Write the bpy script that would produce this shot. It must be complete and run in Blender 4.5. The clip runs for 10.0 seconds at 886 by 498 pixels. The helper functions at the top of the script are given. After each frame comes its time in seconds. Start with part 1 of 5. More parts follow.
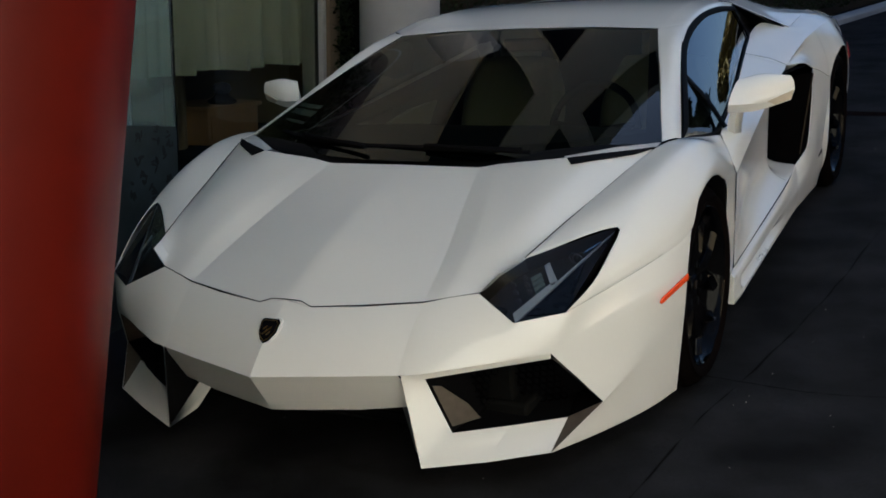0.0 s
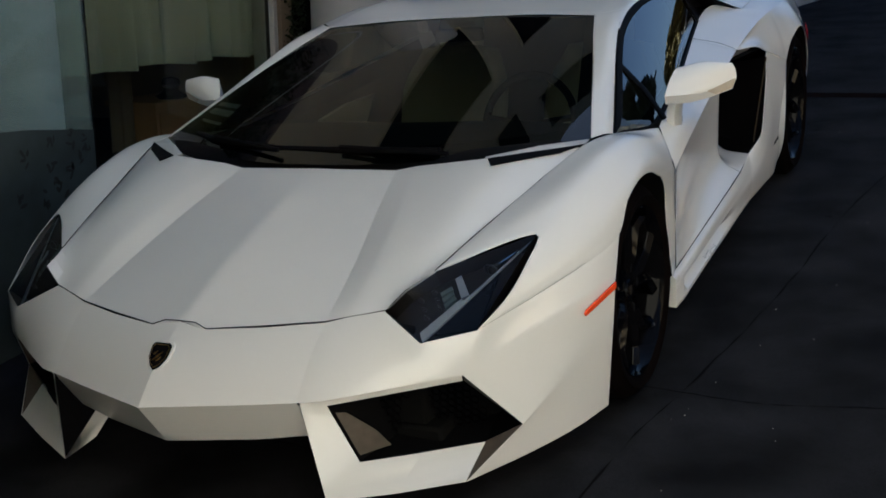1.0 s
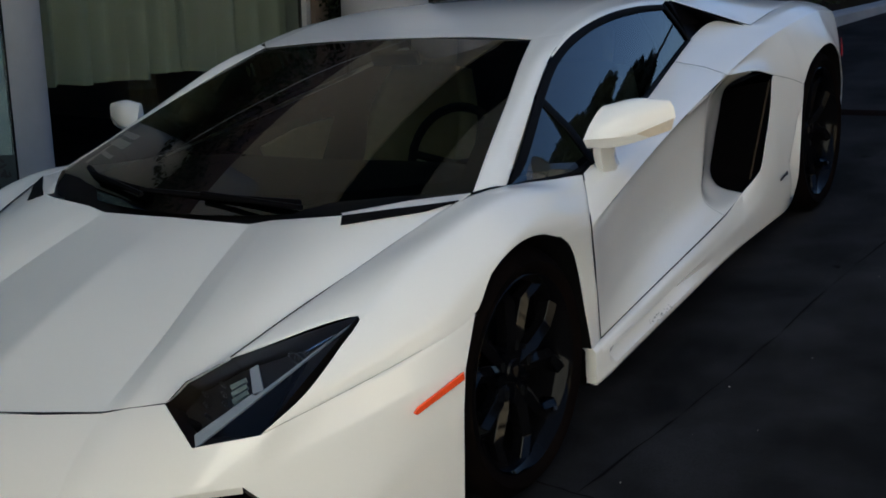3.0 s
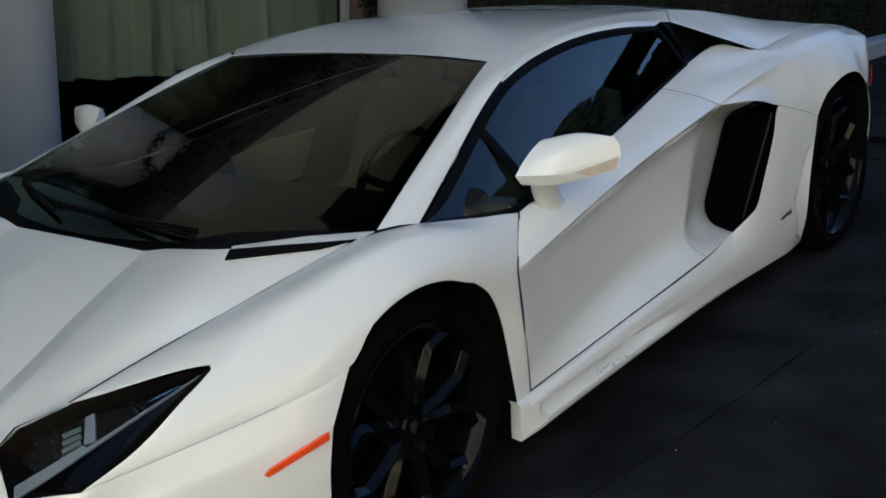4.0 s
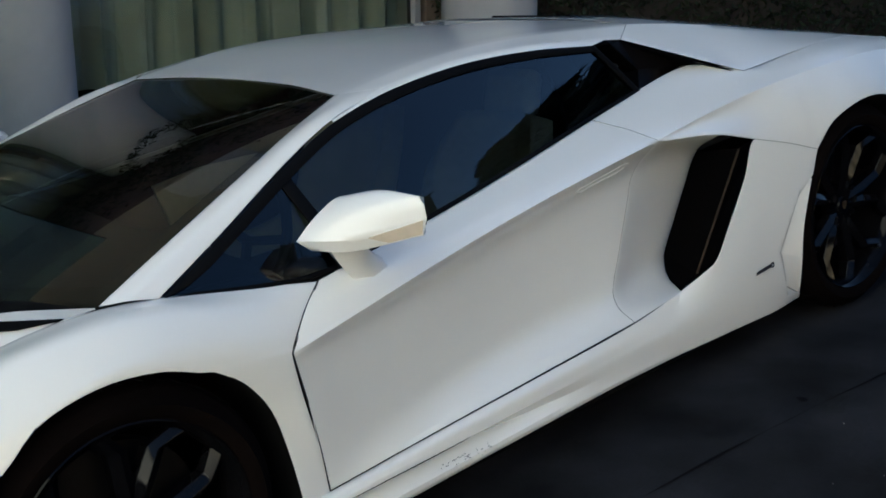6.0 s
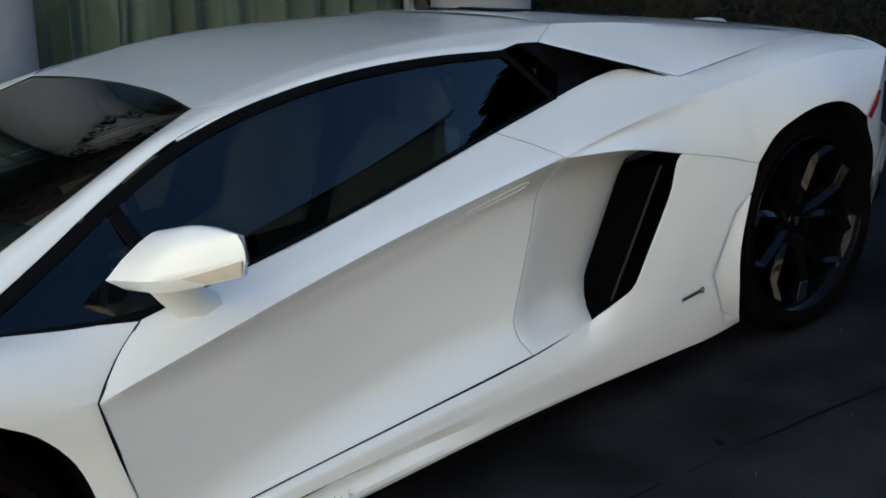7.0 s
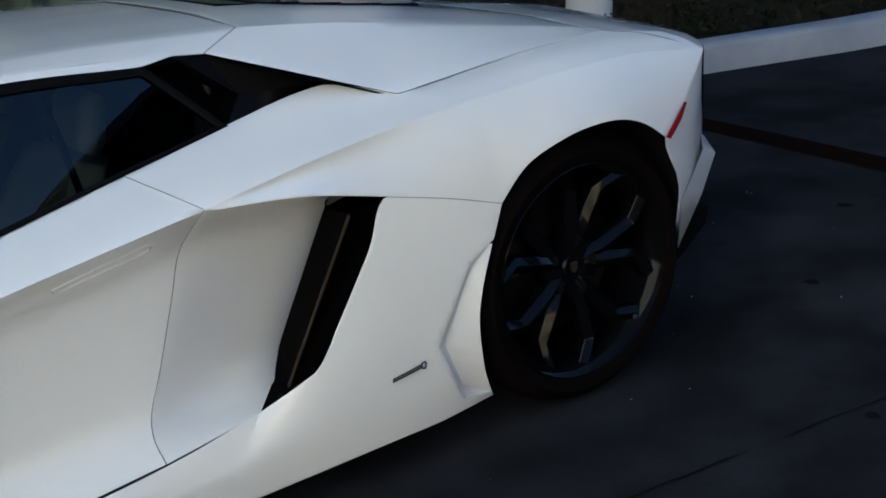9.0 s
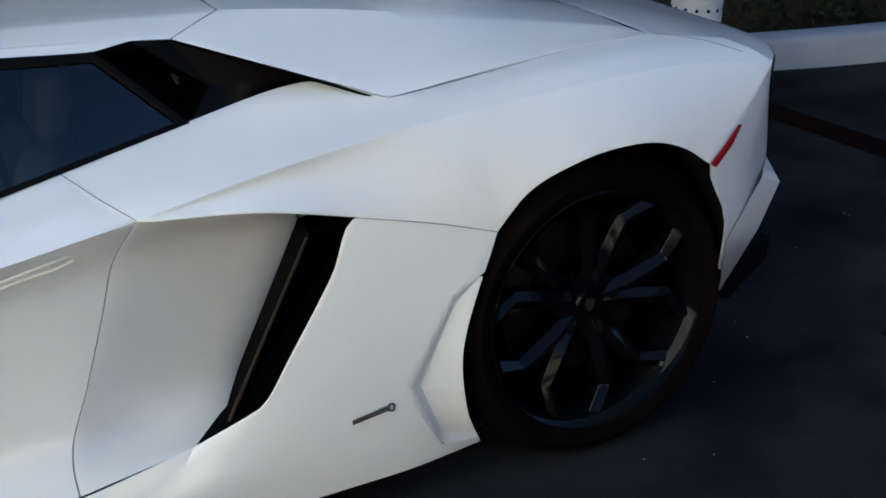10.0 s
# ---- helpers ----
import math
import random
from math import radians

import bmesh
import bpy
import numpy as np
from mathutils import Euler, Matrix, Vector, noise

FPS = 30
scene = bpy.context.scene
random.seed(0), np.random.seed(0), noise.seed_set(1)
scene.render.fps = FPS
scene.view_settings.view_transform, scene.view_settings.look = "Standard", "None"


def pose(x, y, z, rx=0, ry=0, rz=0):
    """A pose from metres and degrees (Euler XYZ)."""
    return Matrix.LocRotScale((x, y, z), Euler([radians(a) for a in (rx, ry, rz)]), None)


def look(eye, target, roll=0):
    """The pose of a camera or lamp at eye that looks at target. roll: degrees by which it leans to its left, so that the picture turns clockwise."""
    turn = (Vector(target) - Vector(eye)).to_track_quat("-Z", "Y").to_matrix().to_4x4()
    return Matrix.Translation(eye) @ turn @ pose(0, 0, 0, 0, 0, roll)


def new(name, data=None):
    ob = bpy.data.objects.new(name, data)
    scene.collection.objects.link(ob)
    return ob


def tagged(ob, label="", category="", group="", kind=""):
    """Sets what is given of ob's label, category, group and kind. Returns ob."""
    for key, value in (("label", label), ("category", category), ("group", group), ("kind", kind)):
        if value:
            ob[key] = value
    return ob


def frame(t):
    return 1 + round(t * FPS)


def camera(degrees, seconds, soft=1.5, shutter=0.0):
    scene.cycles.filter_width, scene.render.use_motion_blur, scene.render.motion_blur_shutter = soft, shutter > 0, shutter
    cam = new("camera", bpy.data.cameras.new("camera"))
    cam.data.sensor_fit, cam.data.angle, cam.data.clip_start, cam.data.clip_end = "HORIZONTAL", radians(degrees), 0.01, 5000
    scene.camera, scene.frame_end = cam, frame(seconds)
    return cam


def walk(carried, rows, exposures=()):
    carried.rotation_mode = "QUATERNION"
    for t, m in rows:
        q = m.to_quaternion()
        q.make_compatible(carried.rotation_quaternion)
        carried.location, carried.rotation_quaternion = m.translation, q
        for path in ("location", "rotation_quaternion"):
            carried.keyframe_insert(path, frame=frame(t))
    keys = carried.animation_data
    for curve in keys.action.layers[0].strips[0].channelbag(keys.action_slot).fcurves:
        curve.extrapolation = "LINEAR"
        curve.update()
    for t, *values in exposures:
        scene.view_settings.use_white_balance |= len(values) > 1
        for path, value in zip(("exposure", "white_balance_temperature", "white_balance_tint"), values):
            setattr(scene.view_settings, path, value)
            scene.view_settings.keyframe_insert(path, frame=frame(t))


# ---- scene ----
from mathutils import bvhtree, kdtree

cam = camera(42.74, 10.0, soft=1.7)
PATH = [
    (0, 1.763, -3.599, 1.3, 77.14, -0.58, 26.52),
    (0.5, 1.815, -3.468, 1.286, 77.01, 0.45, 26.63),
    (1, 1.85, -3.273, 1.319, 76.32, 0.61, 25.7),
    (1.5, 1.985, -3.088, 1.34, 76.65, 0.4, 28.21),
    (2, 2.155, -2.931, 1.363, 76.23, -0.56, 31.96),
    (2.5, 2.211, -2.709, 1.377, 75.81, -0.41, 32.64),
    (3, 2.264, -2.459, 1.4, 75.91, 0.73, 32.73),
    (4.5, 2.613, -1.732, 1.481, 75.54, -0.83, 40.91),
    (5, 2.691, -1.465, 1.5, 75.71, 0.96, 42.49),
    (5.5, 2.814, -1.173, 1.524, 75.62, -1.53, 47.22),
    (6, 2.882, -0.913, 1.545, 74.81, 0.1, 48.93),
    (7.5, 2.972, -0.107, 1.661, 71.86, -0.14, 53.21),
    (8, 2.959, 0.148, 1.655, 70.85, 0.95, 52.75),
    (8.5, 2.923, 0.484, 1.696, 70.24, -1.1, 49.31),
    (9, 2.903, 0.767, 1.688, 70.29, 0.3, 53.57),
    (9.5, 2.923, 1.07, 1.73, 68.23, 0.05, 60.99),
    (10, 2.786, 1.263, 1.738, 67.58, -1.65, 62.43),
]
walk(cam, [(t, pose(*row)) for t, *row in PATH], [(0, 1.31, 4980, 3), (2, 1.26, 4880, 4), (3, 1.33, 4810, 3), (4.6, 1.56, 4710, 1), (6, 1.71, 4680, 0), (8, 1.80, 4660, 1), (10, 1.99, 4610, 1)])

# ---- world, sun, light ----
SUN_EL, SUN_AZ = radians(46), radians(-75)     # the sun stands behind the building
world = bpy.data.worlds.new("sky")
scene.world = world
world.use_nodes = True
wn = world.node_tree
sky = wn.nodes.new("ShaderNodeTexSky")
sky.sky_type = "NISHITA"
sky.sun_disc = False
sky.sun_elevation, sky.sun_rotation = SUN_EL, SUN_AZ
sky.air_density, sky.dust_density = 1.0, 4.0
wn.links.new(sky.outputs[0], wn.nodes["Background"].inputs[0])
wn.nodes["Background"].inputs[1].default_value = 0.046
sun = new("sun", bpy.data.lights.new("sun", "SUN"))
sun.data.energy, sun.data.angle, sun.data.color = 5.0, radians(0.5), (1.0, 0.86, 0.68)
sun_to = Vector((math.sin(SUN_AZ) * math.cos(SUN_EL), math.cos(SUN_AZ) * math.cos(SUN_EL), math.sin(SUN_EL)))
sun.matrix_world = look(sun_to * 60, (0, 0, 0))


# ---- materials ----
def material(name, colour, rough=0.5, metal=0.0, coat=0.0, spread=0.06, scale=40.0, bump=0.0, bump_scale=200.0,
             second=None, stain=0.0, stain_scale=1.5, spec=0.5):
    """Principled surface with fine grain, broad stains and fine relief."""
    m = bpy.data.materials.new(name)
    m.use_nodes = True
    n, l = m.node_tree.nodes, m.node_tree.links
    b = n["Principled BSDF"]
    b.inputs["Roughness"].default_value = rough
    b.inputs["Metallic"].default_value = metal
    b.inputs["Coat Weight"].default_value = coat
    b.inputs["Coat Roughness"].default_value = 0.04
    b.inputs["Specular IOR Level"].default_value = spec
    at = n.new("ShaderNodeTexCoord")
    grain = n.new("ShaderNodeTexNoise")
    grain.inputs["Scale"].default_value, grain.inputs["Detail"].default_value = scale, 5
    l.new(at.outputs["Object"], grain.inputs["Vector"])
    mix = n.new("ShaderNodeMix")
    mix.data_type = "RGBA"
    other = second or tuple(min(1.0, c * (1 + 3 * spread)) for c in colour)
    mix.inputs["A"].default_value = (*[c * (1 - spread) for c in colour], 1)
    mix.inputs["B"].default_value = (*other, 1)
    l.new(grain.outputs["Fac"], mix.inputs["Factor"])
    last = mix.outputs["Result"]
    if stain:
        broad = n.new("ShaderNodeTexNoise")
        broad.inputs["Scale"].default_value, broad.inputs["Detail"].default_value = stain_scale, 7
        l.new(at.outputs["Object"], broad.inputs["Vector"])
        ramp = n.new("ShaderNodeMapRange")
        ramp.inputs["From Min"].default_value, ramp.inputs["From Max"].default_value = 0.35, 0.7
        ramp.inputs["To Min"].default_value, ramp.inputs["To Max"].default_value = 1 - stain, 1 + stain * 0.5
        l.new(broad.outputs["Fac"], ramp.inputs["Value"])
        mul = n.new("ShaderNodeMix")
        mul.data_type, mul.blend_type = "RGBA", "MULTIPLY"
        mul.inputs["Factor"].default_value = 1
        l.new(last, mul.inputs["A"])
        l.new(ramp.outputs["Result"], mul.inputs["B"])
        last = mul.outputs["Result"]
        rr = n.new("ShaderNodeMapRange")
        rr.inputs["To Min"].default_value, rr.inputs["To Max"].default_value = max(0.02, rough - 0.12), min(1, rough + 0.12)
        l.new(broad.outputs["Fac"], rr.inputs["Value"])
        l.new(rr.outputs["Result"], b.inputs["Roughness"])
    l.new(last, b.inputs["Base Color"])
    if bump:
        fine = n.new("ShaderNodeTexNoise")
        fine.inputs["Scale"].default_value, fine.inputs["Detail"].default_value = bump_scale, 4
        l.new(at.outputs["Object"], fine.inputs["Vector"])
        bm_ = n.new("ShaderNodeBump")
        bm_.inputs["Strength"].default_value, bm_.inputs["Distance"].default_value = bump, 0.01
        l.new(fine.outputs["Fac"], bm_.inputs["Height"])
        l.new(bm_.outputs["Normal"], b.inputs["Normal"])
    return m


def glass_material(name, tint, rough=0.0, clear=0.75, base=0.05, haze=0.0, power=4.0):
    """Thin pane: see-through by its tint, with a real mirror sheen on top."""
    m = bpy.data.materials.new(name)
    m.use_nodes = True
    n, l = m.node_tree.nodes, m.node_tree.links
    n.remove(n["Principled BSDF"])
    out = n["Material Output"]
    see, shine, mix, fr = (n.new(k) for k in ("ShaderNodeBsdfTransparent", "ShaderNodeBsdfGlossy", "ShaderNodeMixShader", "ShaderNodeLayerWeight"))
    fifth, sheen = n.new("ShaderNodeMath"), n.new("ShaderNodeMapRange")
    fifth.operation = "POWER"
    fifth.inputs[1].default_value = power
    sheen.inputs["To Min"].default_value, sheen.inputs["To Max"].default_value = base, 1.0
    see.inputs[0].default_value = (*[c * clear for c in tint], 1)
    shine.inputs["Roughness"].default_value = rough
    fr.inputs["Blend"].default_value = 0.5
    l.new(fr.outputs["Facing"], fifth.inputs[0])
    l.new(fifth.outputs[0], sheen.inputs["Value"])
    l.new(sheen.outputs[0], mix.inputs[0])
    l.new(see.outputs[0], mix.inputs[1])
    l.new(shine.outputs[0], mix.inputs[2])
    last = mix.outputs[0]
    # pale diffuse mix stands in for the soft glow the pane reflects
    if haze:
        veil, blend = n.new("ShaderNodeBsdfDiffuse"), n.new("ShaderNodeMixShader")
        cloud, level = n.new("ShaderNodeTexNoise"), n.new("ShaderNodeMapRange")
        cloud.inputs["Scale"].default_value, cloud.inputs["Detail"].default_value = 2.5, 5
        level.inputs["To Min"].default_value, level.inputs["To Max"].default_value = haze * .8, haze * 1.2
        veil.inputs[0].default_value = (.50, .66, .66, 1)
        l.new(cloud.outputs["Fac"], level.inputs["Value"])
        l.new(level.outputs[0], blend.inputs[0])
        l.new(last, blend.inputs[1])
        l.new(veil.outputs[0], blend.inputs[2])
        last = blend.outputs[0]
    l.new(last, out.inputs[0])
    return m


PAINT = material("white_paint", (0.85, 0.845, 0.825), 0.40, coat=1.0, spread=0.015, scale=3, bump=0.006, bump_scale=900)
GAP_FINE = material("gap_shadow", (0.26, 0.26, 0.25), 0.8)
GAP = material("gap_dark", (0.012, 0.012, 0.013), 0.7)
BLACK = material("black_plastic", (0.0035, 0.0035, 0.004), 0.6, spec=0.05, spread=0.2, scale=90, bump=0.03, bump_scale=700)
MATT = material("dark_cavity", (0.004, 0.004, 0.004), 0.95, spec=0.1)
GLOSS_BLACK = material("gloss_black_alloy", (0.003, 0.003, 0.0035), 0.06, coat=0.0, spread=0.1, spec=0.10)
SPOKE = material("polished_black_spoke", (0.003, 0.003, 0.0035), 0.09, spread=0.1, spec=0.20)
RUBBER = material("tyre_rubber", (0.0032, 0.0022, 0.0020), 0.95, spec=0.03, spread=0.25, scale=60, bump=0.08, bump_scale=300, stain=0.3, stain_scale=6)
STEEL = material("brake_steel", (0.0045, 0.004, 0.0038), 0.5, metal=0.6, spread=0.3, scale=120, stain=0.3, stain_scale=14)
CALIPER = material("dark_caliper", (0.02, 0.016, 0.012), 0.4, coat=0.3)
FIN_EDGE = material("brown_fin_edge", (0.022, 0.016, 0.011), 0.7, spec=0.1, spread=0.2)
CHROME = material("chrome", (0.6, 0.6, 0.6), 0.12, metal=1.0)
BOWL = material("lamp_bowl", (0.010, 0.008, 0.006), 0.45, spec=0.25, spread=0.3, scale=60)
FIN_TEAL = material("lamp_fin", (0.05, 0.075, 0.075), 0.4)
GREY = material("lamp_grey", (0.19, 0.21, 0.24), 0.35, metal=0.2)
ORANGE = material("orange_reflector", (0.95, 0.09, 0.008), 0.25, coat=0.6, bump=0.1, bump_scale=500)
REDLAMP = material("red_reflector", (0.19, 0.003, 0.005), 0.4, coat=0.0, spec=0.12, bump=0.1, bump_scale=500)
GOLD = material("gold_badge", (0.55, 0.36, 0.10), 0.3, metal=1.0)
LEATHER = material("cream_leather", (0.50, 0.46, 0.36), 0.55, spread=0.08, bump=0.1, bump_scale=250, stain=0.1, stain_scale=4)
TRIM_IN = material("dark_cabin_trim", (0.012, 0.012, 0.013), 0.75, spec=0.25, spread=0.2, bump=0.08, bump_scale=300)
WS_GLASS = glass_material("windscreen_glass", (0.36, 0.41, 0.34), clear=0.75, base=0.042)
SIDE_GLASS = glass_material("side_glass", (0.34, 0.39, 0.40), clear=0.62, base=0.052, power=2.5)
LENS = glass_material("lamp_lens", (0.9, 0.92, 0.95), clear=0.95, base=0.018)
SCREEN_GLASS = glass_material("screen_glass", (0.80, 0.90, 0.88), clear=0.90, base=0.03, haze=0.13)
SHOP_GLASS = glass_material("shop_glass", (0.90, 0.93, 0.87), clear=0.88)
INDICATOR = material("clear_indicator", (0.62, 0.55, 0.45), 0.2, coat=0.6)
DUCT = material("duct_plastic", (0.085, 0.068, 0.054), 0.6, spread=.2, stain=.3, stain_scale=9)
DUCT_LIGHT = material("duct_plate", (0.085, 0.070, 0.054), 0.7, spread=.15, stain=.3, stain_scale=12)
INTAKE_BLACK = material("satin_black_trim", (0.0024, 0.0021, 0.0024), 0.45, spec=0.10, spread=0.2, scale=90)
FIN_BLACK = material("black_intake_fin", (0.0016, 0.0015, 0.0016), 0.9, spec=0.02)
DARK_CHROME = material("dark_chrome", (0.05, 0.05, 0.052), 0.3, metal=0.7)
PAPER = material("white_sticker", (0.55, 0.57, 0.58), 0.6)


# ---- builders ----
def part(name, bm, mat, parent=None, label="", smooth=30, bevel=0.0, thick=0.0, creases=()):
    me = bpy.data.meshes.new(name)
    bmesh.ops.recalc_face_normals(bm, faces=bm.faces)
    bm.to_mesh(me)
    bm.free()
    me.materials.append(mat)
    if smooth:
        for p in me.polygons:
            p.use_smooth = True
        me.set_sharp_from_angle(angle=radians(smooth))
    if creases:
        near = kdtree.KDTree(len(creases))
        for i, p in enumerate(creases):
            near.insert((abs(p[0]), p[1], p[2]), i)
        near.balance()
        on = [near.find((abs(v.co.x), v.co.y, v.co.z))[2] < .003 for v in me.vertices]
        for e in me.edges:
            if on[e.vertices[0]] and on[e.vertices[1]]:
                e.use_edge_sharp = True
    ob = new(name, me)
    if parent:
        ob.parent = parent
    if thick:
        s = ob.modifiers.new("thickness", "SOLIDIFY")
        s.thickness, s.offset = min(thick, .003) if mat is PAINT else thick, 0
        if smooth:
            e = ob.modifiers.new("crisp", "WEIGHTED_NORMAL")
            e.mode, e.weight, e.keep_sharp = "FACE_AREA", 97, True
    if bevel:
        b = ob.modifiers.new("edges", "BEVEL")
        b.width, b.segments, b.limit_method, b.angle_limit = bevel, 2, "ANGLE", radians(30)
    if label:
        ob["label"] = label
    return ob


def spline(points, n):
    """n + 1 points along a smooth curve through the given ones, evenly spaced by chord."""
    pts = [Vector(p) for p in points]
    if len(pts) == 2:
        return [pts[0].lerp(pts[1], i / n) for i in range(n + 1)]
    ext = [2 * pts[0] - pts[1], *pts, 2 * pts[-1] - pts[-2]]
    lens = [max((b - a).length, 1e-6) for a, b in zip(pts, pts[1:])]
    total, out = sum(lens), []
    for i in range(n + 1):
        s, k = total * i / n, 0
        while k < len(lens) - 1 and s > lens[k]:
            s -= lens[k]
            k += 1
        u = min(s / lens[k], 1.0)
        p0, p1, p2, p3 = ext[k:k + 4]
        m1 = (p2 - p0) * (lens[k] / (lens[k] + (lens[k - 1] if k else lens[k])))
        m2 = (p3 - p1) * (lens[k] / (lens[k] + (lens[k + 1] if k + 1 < len(lens) else lens[k])))
        out.append((2 * u**3 - 3 * u**2 + 1) * p1 + (u**3 - 2 * u**2 + u) * m1 + (-2 * u**3 + 3 * u**2) * p2 + (u**3 - u**2) * m2)
    return out


def surface(rows, nu=6, nv=14, hard=(), straight=False):
    """A grid of points through rows of control points; rows listed in hard are creases."""
    lines = [([Vector(p) for p in r] if straight else spline(r, nv)) for r in rows]
    cuts = sorted({0, len(lines) - 1, *hard})
    grid = []
    for a, b in zip(cuts, cuts[1:]):
        cols = [spline([lines[i][j] for i in range(a, b + 1)], nu * (b - a)) for j in range(len(lines[0]))]
        band = [[c[i] for c in cols] for i in range(len(cols[0]))]
        grid += band if not grid else band[1:]
    return grid


def add_grid(bm, grid, flip=False):
    vs = [[bm.verts.new((-p.x if flip else p.x, p.y, p.z)) for p in r] for r in grid]
    for a, b in zip(vs, vs[1:]):
        for i in range(len(a) - 1):
            bm.faces.new((a[i], a[i + 1], b[i + 1], b[i]))
    return vs


def panel(name, grids, mat, parent, sides=(1,), label="", thick=0.006, bevel=0.0, smooth=28, weld=True, creases=()):
    """One mesh of one or more grids; sides (1, -1) puts both halves into the same mesh."""
    bm = bmesh.new()
    for g in grids:
        for s in sides:
            add_grid(bm, g, s < 0)
    if weld:
        bmesh.ops.remove_doubles(bm, verts=bm.verts, dist=0.002)
    return part(name, bm, mat, parent, label, smooth=smooth, thick=thick, bevel=bevel, creases=creases)


def tube(bm, pts, r, sides=6, flip=False, closed=False):
    pts = [Vector((-p[0] if flip else p[0], p[1], p[2])) for p in pts]
    rings = []
    for i, p in enumerate(pts):
        a, b = pts[max(i - 1, 0)], pts[min(i + 1, len(pts) - 1)]
        d = (b - a).normalized()
        u = d.cross(Vector((0.31, 0.2, 0.93))).normalized()
        v = d.cross(u)
        rings.append([bm.verts.new(p + r * (math.cos(t) * u + math.sin(t) * v)) for t in (2 * math.pi * k / sides for k in range(sides))])
    for a, b in zip(rings, rings[1:]):
        for k in range(sides):
            bm.faces.new((a[k], a[(k + 1) % sides], b[(k + 1) % sides], b[k]))
    bm.faces.new(rings[0])
    bm.faces.new(rings[-1][::-1])


def poly(bm, pts, flip=False):
    return bm.faces.new([bm.verts.new((-p[0] if flip else p[0], p[1], p[2])) for p in pts])


def prism(bm, pts, shift):
    """A solid from a flat outline and the way by which it is pushed out."""
    a = [bm.verts.new(p) for p in pts]
    b = [bm.verts.new(Vector(p) + Vector(shift)) for p in pts]
    bm.faces.new(a)
    bm.faces.new(b[::-1])
    for i in range(len(a)):
        j = (i + 1) % len(a)
        bm.faces.new((a[i], b[i], b[j], a[j]))


def box(bm, lo, hi):
    prism(bm, [(lo[0], lo[1], lo[2]), (hi[0], lo[1], lo[2]), (hi[0], hi[1], lo[2]), (lo[0], hi[1], lo[2])], (0, 0, hi[2] - lo[2]))


def lathe_x(bm, profile, n=48, a0=0.0, a1=2 * math.pi):
    """Turns (radius, x) pairs about the x axis."""
    full = abs(a1 - a0 - 2 * math.pi) < 1e-6
    rings = []
    for k in range(n if full else n + 1):
        t = a0 + (a1 - a0) * k / n
        rings.append([bm.verts.new((x, r * math.cos(t), r * math.sin(t))) for r, x in profile])
    for k in range(n):
        a, b = rings[k], rings[(k + 1) % len(rings)]
        for i in range(len(profile) - 1):
            bm.faces.new((a[i], a[i + 1], b[i + 1], b[i]))


def lathe_z(bm, profile, n=32, at=(0, 0, 0)):
    rings = [[bm.verts.new((at[0] + r * math.cos(2 * math.pi * k / n), at[1] + r * math.sin(2 * math.pi * k / n), at[2] + z)) for r, z in profile] for k in range(n)]
    for k in range(n):
        a, b = rings[k], rings[(k + 1) % n]
        for i in range(len(profile) - 1):
            bm.faces.new((a[i], a[i + 1], b[i + 1], b[i]))

# ---- the sloping drive: the car's own frame against the upright ----
UP = Vector((0.05, 0.097, 0.994)).normalized()
SLOPE = UP.rotation_difference(Vector((0, 0, 1))).to_matrix().to_4x4()


# ---- the car: x to its left, y to its tail, z up from its wheels' contact; front axle at y = 0 ----
car = tagged(new("sports_car"), "white wedge-shaped two-seat sports car with gloss black wheels parked on asphalt", "car")
car.matrix_world = SLOPE
BOTH = (1, -1)


def full(rows):
    """Rows that run from the middle outwards, mirrored into rows from side to side."""
    return [[(-x, y, z) for x, y, z in reversed(r) if x > 1e-6] + list(r) for r in rows]


# bonnet
hood_half = surface([
    [(0, -.951, .530), (0, -.70, .624), (0, -.45, .697), (0, -.214, .753)],
    [(.088, -.962, .515), (.085, -.70, .616), (.08, -.45, .692), (.08, -.214, .752)],
    [(.403, -.875, .528), (.372, -.65, .607), (.328, -.43, .684), (.284, -.210, .750)],
    [(.465, -.852, .541), (.455, -.63, .637), (.415, -.42, .707), (.355, -.200, .762)],
    [(.548, -.821, .550), (.580, -.61, .645), (.592, -.40, .720), (.576, -.180, .783)],
    [(.603, -.800, .598), (.640, -.690, .616), (.722, -.35, .699), (.806, -.010, .778)]],
    nu=4, nv=16, hard=(1, 2, 3))
hood = panel("hood", [hood_half], PAINT, car, BOTH, smooth=14, creases=hood_half[8])

# front wing surface
wing_grid = surface([
    [(.636, -.697, .615), (.690, -.48, .671), (.745, -.26, .724), (.807, -.008, .779), (.838, .194, .772), (.883, .554, .709)],
    [(.839, -.490, .660), (.860, -.36, .708), (.880, -.20, .750), (.900, .00, .779), (.908, .19, .766), (.928, .482, .672)],
    [(.845, -.590, .612), (.902, -.43, .648), (.935, -.25, .692), (.958, -.02, .730), (.960, .18, .715), (.955, .437, .636)],
    [(.828, -.690, .555), (.925, -.45, .598), (.970, -.25, .645), (.979, .00, .709), (.977, .20, .672), (.964, .420, .618)],
    [(.790, -.797, .507), (.947, -.418, .561), (.984, -.245, .588), (.984, -.150, .658), (.984, -.02, .688), (.982, .105, .675), (.978, .215, .634), (.971, .409, .605)]],
    nu=5, nv=40)

